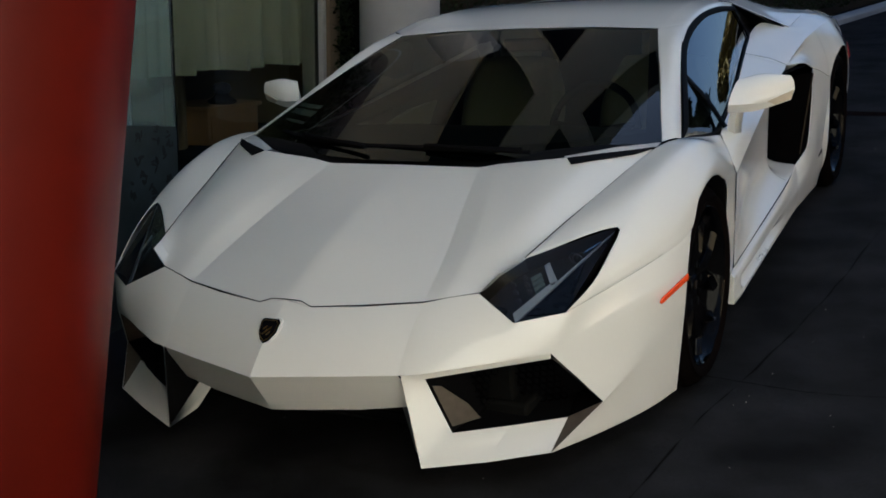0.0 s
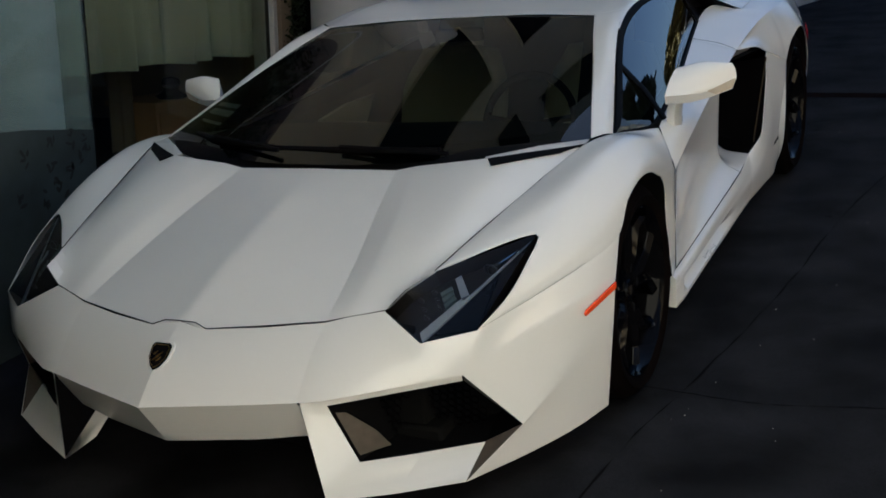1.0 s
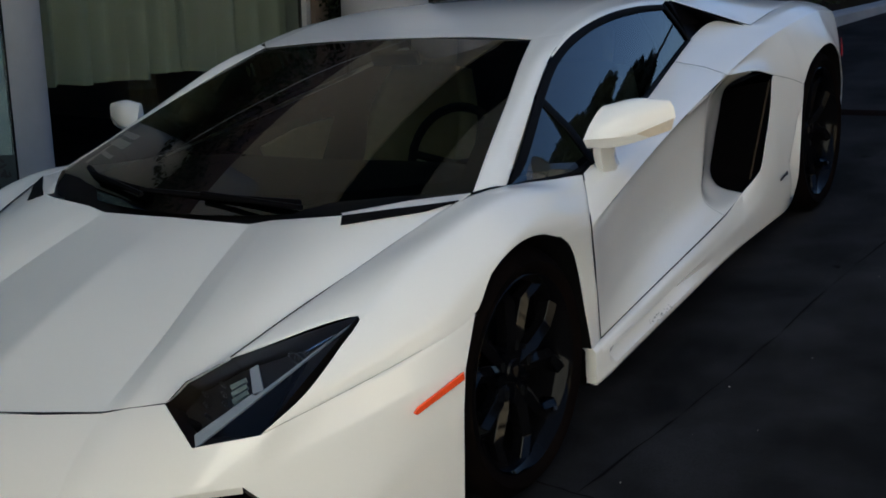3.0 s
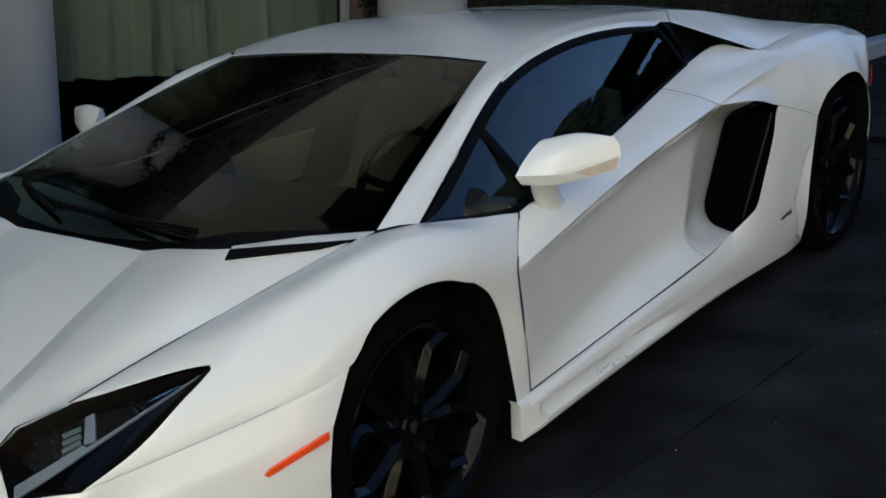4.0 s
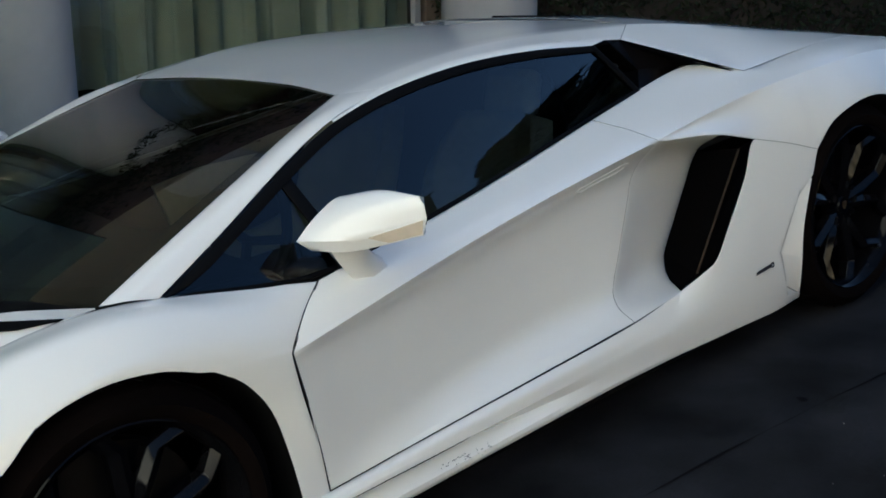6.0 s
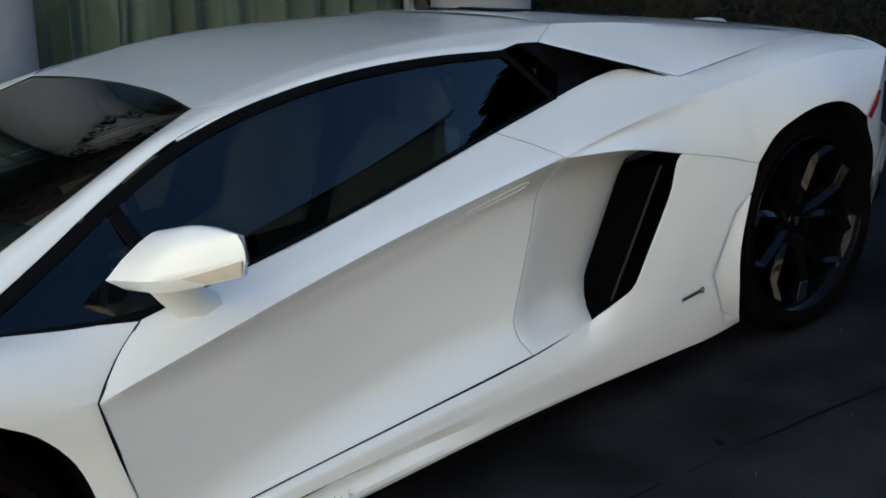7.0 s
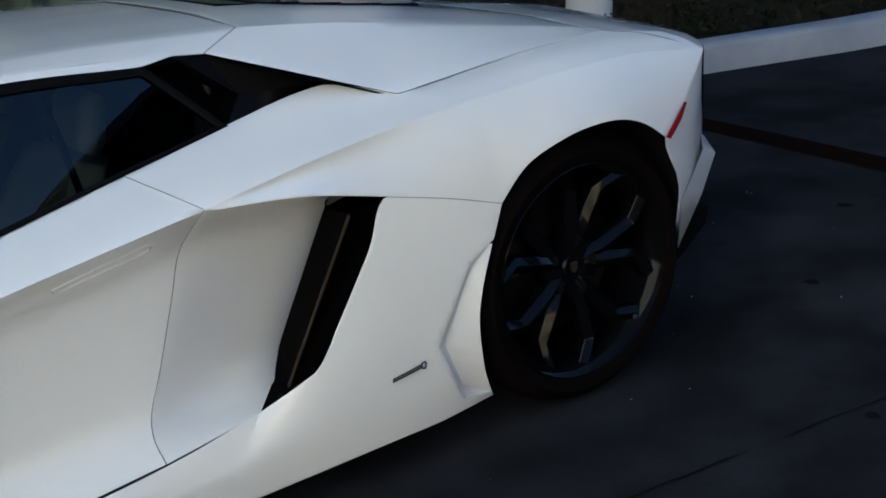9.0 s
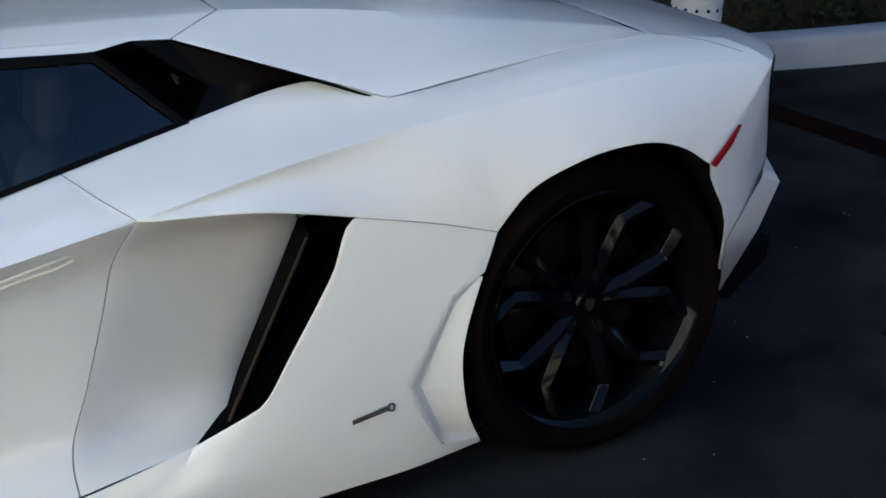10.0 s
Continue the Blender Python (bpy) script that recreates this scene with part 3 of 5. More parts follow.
for s in BOTH:
    bm = bmesh.new()
    for g in (shoulder, side_sheet, tail_side):
        add_grid(bm, g, s < 0)
    bmesh.ops.remove_doubles(bm, verts=bm.verts, dist=0.002)
    skin = bvhtree.BVHTree.FromBMesh(bm)
    for p, n_ in zip(RECESS, RECESS_WAY):
        near = [f for f in bm.faces if abs(f.calc_center_median().y - 2.30) < .16 and f.calc_center_median().z < .60]
        bmesh.ops.bisect_plane(bm, geom=near + list({e for f in near for e in f.edges}) + list({v for f in near for v in f.verts}), dist=1e-5, plane_co=(0, p[0], p[1]), plane_no=(0, n_[0], n_[1]))
    cut = []
    for f in bm.faces:
        c = f.calc_center_median()
        if 2.1 < c.y < 2.46 and c.z < .60 and abs(c.x) > .85 and all((c.y - p[0]) * n_[0] + (c.z - p[1]) * n_[1] > 0 for p, n_ in zip(RECESS, RECESS_WAY)):
            cut.append(f)
    bmesh.ops.delete(bm, geom=cut, context="FACES")
    q = part("rear_quarter", bm, PAINT, car, "white rear quarter with the sill in one piece", smooth=17, thick=.006, creases=[p for p in shoulder[10] if p.y < 2.60])
    scuffs(q, s)
    # scooped recess ahead of the rear wheel, with a small ledge at its foot

    def on_flank(y, z):
        hit = skin.ray_cast(Vector((1.3 * s, y, z)), Vector((-s, 0, 0)))[0]
        return Vector((abs(hit.x) if hit else .96, y, z))
    edge_l = [on_flank(p.y, p.z) for p in spline([(0, *RECESS[0]), (0, *RECESS[1])], 6)[:-1] + spline([(0, *RECESS[1]), (0, *RECESS[2])], 9)[:-1] + spline([(0, *RECESS[2]), (0, *RECESS[3])], 9)]
    wheel_side = spline([on_edge(.527), *[p for p in lower_edge if .131 < p.z < .525], on_edge(.131)], 24)
    rows_ = []
    for i, (l_, r_) in enumerate(zip(edge_l, wheel_side)):
        deep = .016 * ramp_up(-1, 9, i)
        rows_.append([l_.lerp(r_, v) - Vector((deep * (1 - v) * ramp_up(0, .30, v), 0, 0)) for v in (0, .04, .08, .13, .19, .26, .35, .5, .65, .82, 1)])
    bm = bmesh.new()
    add_grid(bm, rows_, s < 0)
    ledge = [on_flank(*RECESS[3]).lerp(on_flank(*RECESS[4]), min(1, v * 3)) if v < .334 else on_flank(*RECESS[4]).lerp(Vector((.955, 2.385, .131)), (v - .333) / .667) for v in (k / 10 for k in range(11))]
    foot_row = [l_.lerp(r_, k / 10) for k in range(11) for l_, r_ in ((rows_[-1][0], rows_[-1][-1]),)]
    for k, p in enumerate(foot_row):
        p.x -= .020 * math.sin(math.pi * k / 10)
    add_grid(bm, [rows_[-1], foot_row, ledge], s < 0)
    bmesh.ops.remove_doubles(bm, verts=bm.verts, dist=0.0008)
    part("arch_recess", bm, PAINT, q, "scooped recess ahead of the wheel", smooth=22, thick=.001, creases=rows_[15] + foot_row)
    # red reflector
    bm = bmesh.new()
    lo, hi = Vector((1.004, 2.987, .638)), Vector((.977, 3.088, .704))
    prism(bm, [(p.x * s, p.y, p.z) for p in (lo + Vector((0, -.005, .004)), lo + Vector((0, .007, -.005)), lo.lerp(hi, .55) + Vector((.003, .006, -.005)), hi, hi + Vector((0, -.004, .003)), lo.lerp(hi, .5) + Vector((.003, -.006, .004)))], (.005 * s, .003, 0))
    part("red_reflector", bm, REDLAMP, q, "dark red side reflector", bevel=.002)
    # script badge: unreadable, drawn as thin bars
    bm = bmesh.new()
    tube(bm, [(.9945, 2.086 + k * .0027, .2935 + k * .00022 + .0035 * (k % 2)) for k in range(30)], .0026, 5, s < 0)
    tube(bm, [(.994, 2.084, .290), (.994, 2.168, .296)], .0022, 4, s < 0)
    tube(bm, [(.994, 2.172 + .007 * math.cos(k), .299 + .009 * math.sin(k)) for k in range(7)], .0022, 4, s < 0)
    part("script_badge", bm, DARK_CHROME, q, "small dark chrome script badge", smooth=0)
    # bumper wedge at the tail corner
    bm = bmesh.new()
    wa, wt, wb, wi = (.942, 3.190, .546), (.905, 3.278, .506), (.862, 3.272, .560), (.992, 3.042, .443)
    wm, wo, wf, wc, wd, we = (.957, 3.130, .445), (.920, 3.200, .408), (.983, 3.030, .316), (.80, 3.30, .50), (.80, 3.28, .36), (.85, 3.10, .28)
    for t in ([wb, wt, wa], [wa, wt, wm, wi], [wt, wo, wm], [wm, wo, wf, wi], [wt, wb, wc], [wt, wc, wd, wo], [wo, wd, we, wf]):
        poly(bm, t, s < 0)
    bmesh.ops.remove_doubles(bm, verts=bm.verts, dist=0.002)
    part("bumper_corner", bm, PAINT, q, "angular rear bumper corner", thick=.006, smooth=15)

# side air scoops: white inner wall, black fin
scoop_wall = surface([
    [(.898, 1.762, .779), (.856, 1.706, .700), (.847, 1.675, .605), (.849, 1.615, .455), (.854, 1.575, .366), (.886, 1.560, .326), (.945, 1.555, .296)],
    [(.888, 1.90, .768), (.820, 1.875, .700), (.804, 1.83, .600), (.801, 1.765, .450), (.806, 1.720, .358), (.850, 1.695, .318), (.942, 1.67, .308)],
    [(.893, 2.06, .736), (.770, 2.100, .662), (.757, 2.045, .555), (.753, 1.975, .430), (.757, 1.930, .352), (.805, 1.885, .313), (.936, 1.782, .318)]], nu=8, nv=len(door_grid) - 11)
for j, p in enumerate(r[-1] for r in door_grid[10:]):
    shift = p + Vector((0, .003, -.0005)) - scoop_wall[0][j]
    for i in range(9):
        scoop_wall[i][j] += shift * (1 - i / 8) ** 2
for s in BOTH:
    sc = panel("side_scoop", [scoop_wall], PAINT, car, (s,), smooth=40)
    bm = bmesh.new()
    tr, ft, rb, fc, sb = (.947, 2.158, .703), (.966, 2.051, .700), (.944, 1.852, .352), (.967, 1.923, .374), (.936, 1.782, .321)
    ti, ib, ib2 = (.84, 2.075, .720), (.752, 1.936, .366), (.798, 1.886, .310)
    back = (.60, 2.30, .70)
    back2 = (.60, 2.05, .33)
    poly(bm, [tr, (.955, 2.045, .532), rb, ft][::1], s < 0)
    poly(bm, [tr, fc, rb, ft], s < 0)
    poly(bm, [fc, sb, rb], s < 0)
    poly(bm, [ft, rb, ib, (.768, 2.102, .660)], s < 0)
    poly(bm, [rb, sb, ib2, ib], s < 0)
    bmesh.ops.remove_doubles(bm, verts=bm.verts, dist=0.002)
    part("scoop_fin", bm, FIN_BLACK, sc, "black angular intake fin", smooth=15)
    bm = bmesh.new()
    poly(bm, [ft, (.768, 2.102, .660), ti, (.93, 2.07, .728), tr], s < 0)
    part("fin_top", bm, SPOKE, sc, "glossy black top facet of the fin", smooth=0, thick=.003)
    # thin brown line along the fin's front edge
    bm = bmesh.new()
    tube(bm, [Vector(ft) + Vector((.001, 0, -.004)), Vector(rb) + Vector((.001, 0, .004))], .004, 6, s < 0)
    part("fin_edge", bm, FIN_EDGE, sc, "brownish line along the fin edge")

# roof, pillars, buttresses, deck
roof_half = surface([
    [(0, .958, 1.065), (0, 1.30, 1.104), (0, 1.65, 1.106), (0, 2.06, 1.084)],
    [(.30, .940, 1.064), (.31, 1.30, 1.103), (.32, 1.65, 1.104), (.32, 2.06, 1.080)],
    [(.564, .897, 1.056), (.552, 1.25, 1.099), (.545, 1.62, 1.099), (.549, 2.06, 1.067)],
    [(.650, .990, 1.062), (.642, 1.25, 1.088), (.643, 1.55, 1.083), (.634, 1.75, 1.064), (.625, 1.94, 1.039)]], nu=5, nv=16, hard=(2,))
roof = panel("roof", [roof_half], PAINT, car, BOTH, smooth=20)
pillar = surface([
    [(.809, .077, .786), (.745, .29, .860), (.680, .52, .940), (.620, .71, 1.003), (.566, .897, 1.057)],
    [(.832, .130, .786), (.772, .34, .866), (.712, .56, .953), (.660, .75, 1.022), (.616, .930, 1.060)],
    [(.840, .194, .773), (.784, .40, .859), (.728, .615, .956), (.688, .79, 1.022), (.650, .990, 1.062)]], nu=5, nv=18)
for s in BOTH:
    panel("windscreen_pillar", [pillar], PAINT, car, (s,), smooth=45)
cover_front = surface([
    [(0, 2.065, 1.088), (0, 2.18, 1.076), (0, 2.30, 1.060)],
    [(.33, 2.065, 1.083), (.335, 2.18, 1.071), (.34, 2.31, 1.054)],
    [(.549, 2.062, 1.067), (.558, 2.19, 1.050), (.570, 2.312, 1.032)],
    [(.590, 2.00, 1.053), (.640, 2.155, 1.006), (.692, 2.315, .957)],
    [(.626, 1.942, 1.039), (.7175, 2.13, .961), (.809, 2.317, .883)]], nu=4, nv=8, hard=(2,))
cover_rear = surface([
    [(0, 2.30, 1.060), (0, 2.55, 1.013), (0, 2.80, .965), (0, 3.03, .915)],
    [(.34, 2.31, 1.054), (.36, 2.55, 1.008), (.38, 2.80, .960), (.44, 3.02, .910)],
    [(.570, 2.312, 1.032), (.590, 2.55, .987), (.62, 2.80, .937), (.70, 2.98, .902)],
    [(.692, 2.315, .957), (.703, 2.53, .938), (.72, 2.77, .915), (.745, 2.99, .896)],
    [(.809, 2.317, .883), (.806, 2.52, .894), (.800, 2.74, .900), (.778, 2.998, .893)]], nu=4, nv=14, hard=(2,))
panel("engine_cover", [cover_front, cover_rear], PAINT, car, BOTH, smooth=22)
deck = surface([
    [(0, 3.035, .914), (.44, 3.025, .908), (.776, 3.0, .892)],
    [(0, 3.25, .880), (.50, 3.20, .876), (.726, 3.147, .872), (.83, 3.13, .860)],
    [(0, 3.46, .838), (.52, 3.40, .822), (.73, 3.365, .812), (.85, 3.300, .804), (.898, 3.250, .806)]], nu=5, nv=14)
fascia = surface([
    [(0, 3.46, .838), (.52, 3.40, .822), (.73, 3.365, .812), (.85, 3.300, .804), (.898, 3.250, .806)],
    [(0, 3.44, .62), (.50, 3.38, .62), (.868, 3.262, .56)],
    [(0, 3.42, .30), (.50, 3.36, .30), (.800, 3.26, .30)]], nu=4, nv=14)
panel("tail_deck", [deck], PAINT, car, BOTH, smooth=30)
panel("tail_fascia", [fascia], BLACK, car, BOTH, "black tail panel", smooth=30)
bm = bmesh.new()
prism(bm, [(-.84, 3.05, .10), (.84, 3.05, .10), (.78, 3.29, .27), (-.78, 3.29, .27)], (0, 0, .02))
part("rear_diffuser", bm, BLACK, car, "black rear diffuser", bevel=.004)
for s in BOTH:
    bm = bmesh.new()
    prism(bm, [(x * s, y, z) for x, y, z in ((.86, 3.300, .345), (.86, 3.288, .285), (.86, 3.165, .205), (.86, 3.10, .235), (.86, 3.20, .330))], (-.05 * s, 0, 0))
    part("diffuser_blade", bm, BLACK, car, "black diffuser blade under the bumper corner", bevel=.004)
for k in range(5):
    bm = bmesh.new()
    y = 2.18 + k * .13
    z = (1.073, 1.055, 1.030, 1.005, .981)[k]
    prism(bm, [(-.20, y, z), (.20, y, z), (.20, y + .12, z - .020), (-.20, y + .12, z - .020)], (0, 0, .009))
    part("engine_louvre", bm, GLOSS_BLACK, car, "gloss black engine cover louvre", bevel=.003)

# black quarter intakes behind the side windows
for s in BOTH:
    bm = bmesh.new()
    a, a2, b, c, d, e = (.650, 1.775, 1.044), (.634, 1.862, 1.048), (.622, 1.938, 1.035), (.650, 2.214, .917), (.694, 1.934, .884), (.640, 1.998, .936)
    f, f2 = (.638, 1.880, 1.034), (.688, 1.926, .888)
    for t in ([a2, b, f], [b, e, f], [b, c, e], [c, d, e]):
        poly(bm, t, s < 0)
    poly(bm, [b, (.80, 2.305, .88), (.72, 2.26, .90), c], s < 0)
    bmesh.ops.remove_doubles(bm, verts=bm.verts, dist=0.002)
    intake = part("quarter_intake", bm, INTAKE_BLACK, car, "satin black angular intake behind the side window", smooth=12, thick=.004)
    bm = bmesh.new()
    back = [(.60, 1.86, 1.010), (.59, 1.90, 1.000), (.60, 1.975, .930), (.64, 1.925, .890)]
    mouth = [a, f, e, d]
    poly(bm, [a, a2, f], s < 0)
    for i in range(4):
        j = (i + 1) % 4
        poly(bm, [mouth[i], mouth[j], back[j], back[i]], s < 0)
    poly(bm, back, s < 0)
    poly(bm, [(.575, 1.72, 1.050), (.570, 2.02, 1.045), (.575, 2.12, .900), (.590, 1.88, .870)], s < 0)
    part("intake_mouth", bm, FIN_BLACK, intake, "deep black mouth of the intake", smooth=0)

# glass


def screen_point(u, v):
    """u from -1 to 1 across, v from 0 at the cowl to 1 at the roof."""
    xe, ye, ze = .806 - .243 * v, .080 + .817 * v, .783 + .270 * v + .05 * v * (1 - v)
    yc, zc = -.205 + 1.160 * v, .764 + .299 * v + .10 * v * (1 - v)
    k = abs(u) ** 2.2
    return Vector((u * xe, yc + (ye - yc) * k, zc + (ze - zc) * k))


ws_grid = [[screen_point(i / 16 - 1, j / 16) for i in range(33)] for j in range(17)]
windscreen = panel("windscreen", [ws_grid], WS_GLASS, car, (1,), "tinted laminated windscreen", thick=0, smooth=60)
windscreen.visible_shadow = False
frit = [[screen_point(i / 16 - 1, v) + Vector((0, .003, -.004)) for i in range(33)] for v in (0, .04, .085)]
panel("frit_band", [frit], BLACK, windscreen, (1,), "black band along the foot of the glass", thick=0, smooth=60)
GLASS_TOP = [(.836, .205, .771), (.782, .40, .856), (.726, .615, .949), (.691, .79, 1.012), (.662, .99, 1.053), (.650, 1.25, 1.076), (.652, 1.52, 1.070), (.650, 1.775, 1.044)]
GLASS_LOW = [(.837, .210, .766), (.848, .34, .742), (.868, .555, .714), (.866, .68, .722), (.831, .95, .749), (.783, 1.27, .790), (.730, 1.667, .846), (.692, 1.925, .882)]
side_rows = [GLASS_TOP, [tuple(Vector(a).lerp(Vector(b), .5) + Vector((.012 * max(0.0, min(1.0, (1.75 - a[1]) / .5)), 0, 0))) for a, b in zip(GLASS_TOP, GLASS_LOW)], GLASS_LOW]
side_surface = surface(side_rows, nu=6, nv=26)
flat_pts = [p for r in side_surface for p in r]
fit_rows = np.array([(1, p.y, p.z, p.y * p.y, p.y * p.z, p.z * p.z, p.y ** 3, p.y * p.y * p.z, p.y * p.z * p.z) for p in flat_pts])
bend = np.linalg.lstsq(fit_rows, np.array([p.x for p in flat_pts]), rcond=None)[0]
for p, row in zip(flat_pts, fit_rows):
    p.x = float(row @ bend)
for s in BOTH:
    win = panel("side_window", [side_surface], SIDE_GLASS, doors[0 if s > 0 else 1], (s,), "dark tinted side window", thick=0, smooth=60, weld=False)
    win.visible_shadow = False
    bm = bmesh.new()
    up_line, mid_line, low_line = side_surface[0], side_surface[len(side_surface) // 2], side_surface[-1]
    out = Vector((.005, 0, .001))
    top_in = [p + (m - p) * min(1, .027 / max((m - p).length, .001)) for p, m in zip(up_line, mid_line)]
    low_in = [p + (m - p) * min(1, .012 / max((m - p).length, .001)) for p, m in zip(low_line, mid_line)]
    add_grid(bm, [[p + out for p in up_line], [p + out for p in top_in]], s < 0)
    add_grid(bm, [[p + out for p in low_line], [p + out for p in low_in]], s < 0)
    rear_edge = [r[-1] for r in side_surface]
    add_grid(bm, [[p + Vector((.006, .010, 0)) for p in rear_edge], [p + Vector((.006, -.012, 0)) for p in rear_edge]], s < 0)
    bm2 = bmesh.new()
    add_grid(bm2, surface([
        [(.688, .79, 1.021), (.650, .990, 1.061), (.642, 1.25, 1.087), (.643, 1.55, 1.082), (.634, 1.75, 1.063), (.631, 1.862, 1.050)],
        [(.691, .79, 1.015), (.665, .990, 1.055), (.655, 1.25, 1.077), (.657, 1.52, 1.070), (.653, 1.70, 1.051), (.650, 1.785, 1.045)]], 3, 22), s < 0)
    part("cant_rail", bm2, PAINT, doors[0 if s > 0 else 1], "white strip under the roof edge", smooth=40, thick=.002)
    part("window_surround", bm, BLACK, win, "black window surround", thick=.006, smooth=40)
    for top, low, w in (((.728, .590, .938), (.880, .640, .722), .034), ((.652, 1.56, 1.048), (.735, 1.575, .836), .014)):
        bm = bmesh.new()
        t, b = Vector(top), Vector(low)
        m_ = t.lerp(b, .5) + Vector((.014, 0, 0))
        gap_in = .004 if w > .02 else -.012
        add_grid(bm, [[p + Vector((gap_in, -w / 2, 0)) for p in (t, m_, b)], [p + Vector((gap_in, w / 2, 0)) for p in (t, m_, b)]], s < 0)
        part("window_divider", bm, BLACK, win, "black window divider", thick=.008, smooth=40)

for s in BOTH:
    side_frit = [[screen_point(s * u, j / 16) + Vector((0, .003, -.004)) for j in range(17)] for u in (.945, .972, 1.0)]
    panel("side_frit", [side_frit], BLACK, windscreen, (1,), "black band along the side of the glass", thick=0, smooth=60)

# cowl under the windscreen, wipers, vents
cowl = surface(full([
    [(0, -.214, .748), (.284, -.210, .746), (.553, -.150, .779), (.800, .085, .779)],
    [(0, -.10, .775), (.28, -.095, .772), (.54, -.05, .785), (.790, .12, .784)]]), nu=3, nv=26)
panel("cowl", [cowl], BLACK, car, (1,), "black cowl below the windscreen", thick=.004)
for a, b, c in (((-.25, -.10, .790), (.05, -.125, .793), (.40, -.135, .795)), ((-.66, .07, .800), (-.50, -.03, .802), (-.22, -.11, .795))):
    bm = bmesh.new()
    tube(bm, spline([a, b, c], 14), .011, 6)
    wip = part("wiper", bm, BLACK, car, "black wiper blade")
    bm = bmesh.new()
    tube(bm, [Vector(b) + Vector((0, -.01, .012)), Vector(c) + Vector((.05, -.05, .004))], .008, 6)
    part("wiper_arm", bm, BLACK, wip)
for s in BOTH:
    bm = bmesh.new()
    upper = [Vector(p) for p in ((.579, -.185, .781), (.660, -.124, .782), (.740, -.060, .781), (.812, .000, .781))]
    under = [Vector(p) for p in ((.606, -.226, .772), (.683, -.153, .773), (.763, -.079, .774), (.808, -.010, .780))]
    add_grid(bm, [[p + Vector((0, 0, .0035)) for p in upper], [p.lerp(q, .5) + Vector((0, 0, .0035)) for p, q in zip(upper, under)], [p + Vector((0, 0, .0035)) for p in under]], s < 0)
    part("bonnet_vent", bm, BLACK, car, "black slit vent beside the windscreen", smooth=0, thick=.003)
    bm = bmesh.new()
    prism(bm, [(x * s, y, z) for x, y, z in ((.560, -.160, .781), (.579, -.184, .780), (.700, -.091, .782), (.812, .002, .780), (.806, .070, .782), (.690, -.040, .787))], (0, 0, .003))
    part("vent_strip", bm, PAINT, car, "white strip between vent and windscreen", smooth=0)

# panel gaps: dark tubes on the skin put in the shade between panels
gaps = {
    "bonnet": [(0, -.952, .531), (.05, -.953, .530), (.088, -.963, .519), (.25, -.921, .524), (.403, -.876, .530), (.548, -.822, .550)],
    "bonnet_side": [(.637, -.697, .618), (.680, -.520, .664), (.722, -.350, .703), (.765, -.178, .744), (.807, -.009, .781)],
    "door_front": [(.886, .558, .711), (.932, .485, .668), (.974, .411, .606), (.964, .436, .48), (.955, .455, .36), (.949, .468, .240)],
    "door_bottom": [(.949, .468, .240), (.951, .80, .260), (.951, 1.10, .275), (.949, 1.552, .297)],
    "door_rear": [(.732, 1.667, .848), (.836, 1.710, .818), *[tuple(r[-1] + Vector((.001, .0015, .0008))) for r in door_grid[10:]]],
    "quarter": [(.951, 2.159, .704), (.972, 2.31, .661), (.988, 2.447, .613)],
    "engine_cover": [(.810, 2.317, .884), (.802, 2.70, .902), (.778, 2.998, .894)],
    "roof_joint": [(.627, 1.941, 1.041), (.590, 2.00, 1.055), (.551, 2.062, 1.069), (.33, 2.064, 1.085), (0, 2.064, 1.090)],
    "bumper_wing": [(.791, -.798, .508), (.872, -.62, .535), (.947, -.42, .563), (.986, -.24, .583)],
    "deck": [(.778, 2.998, .895), (.835, 3.10, .872), (.898, 3.245, .808)]}
for name, pts in gaps.items():
    for s in BOTH:
        bm = bmesh.new()
        smooth_pts = pts if name in ("bonnet", "door_rear", "door_front", "roof_joint") else spline(pts, 20)
        fine = name in ("quarter", "engine_cover", "roof_joint", "deck", "bumper_wing", "door_rear")
        tube(bm, smooth_pts, .0005 if name in ("bumper_wing", "engine_cover") else .0011 if fine else .0015, 5, s < 0)
        part("panel_gap", bm, GAP_FINE if fine else GAP, car, "thin dark tube for the shade in a gap between body panels")

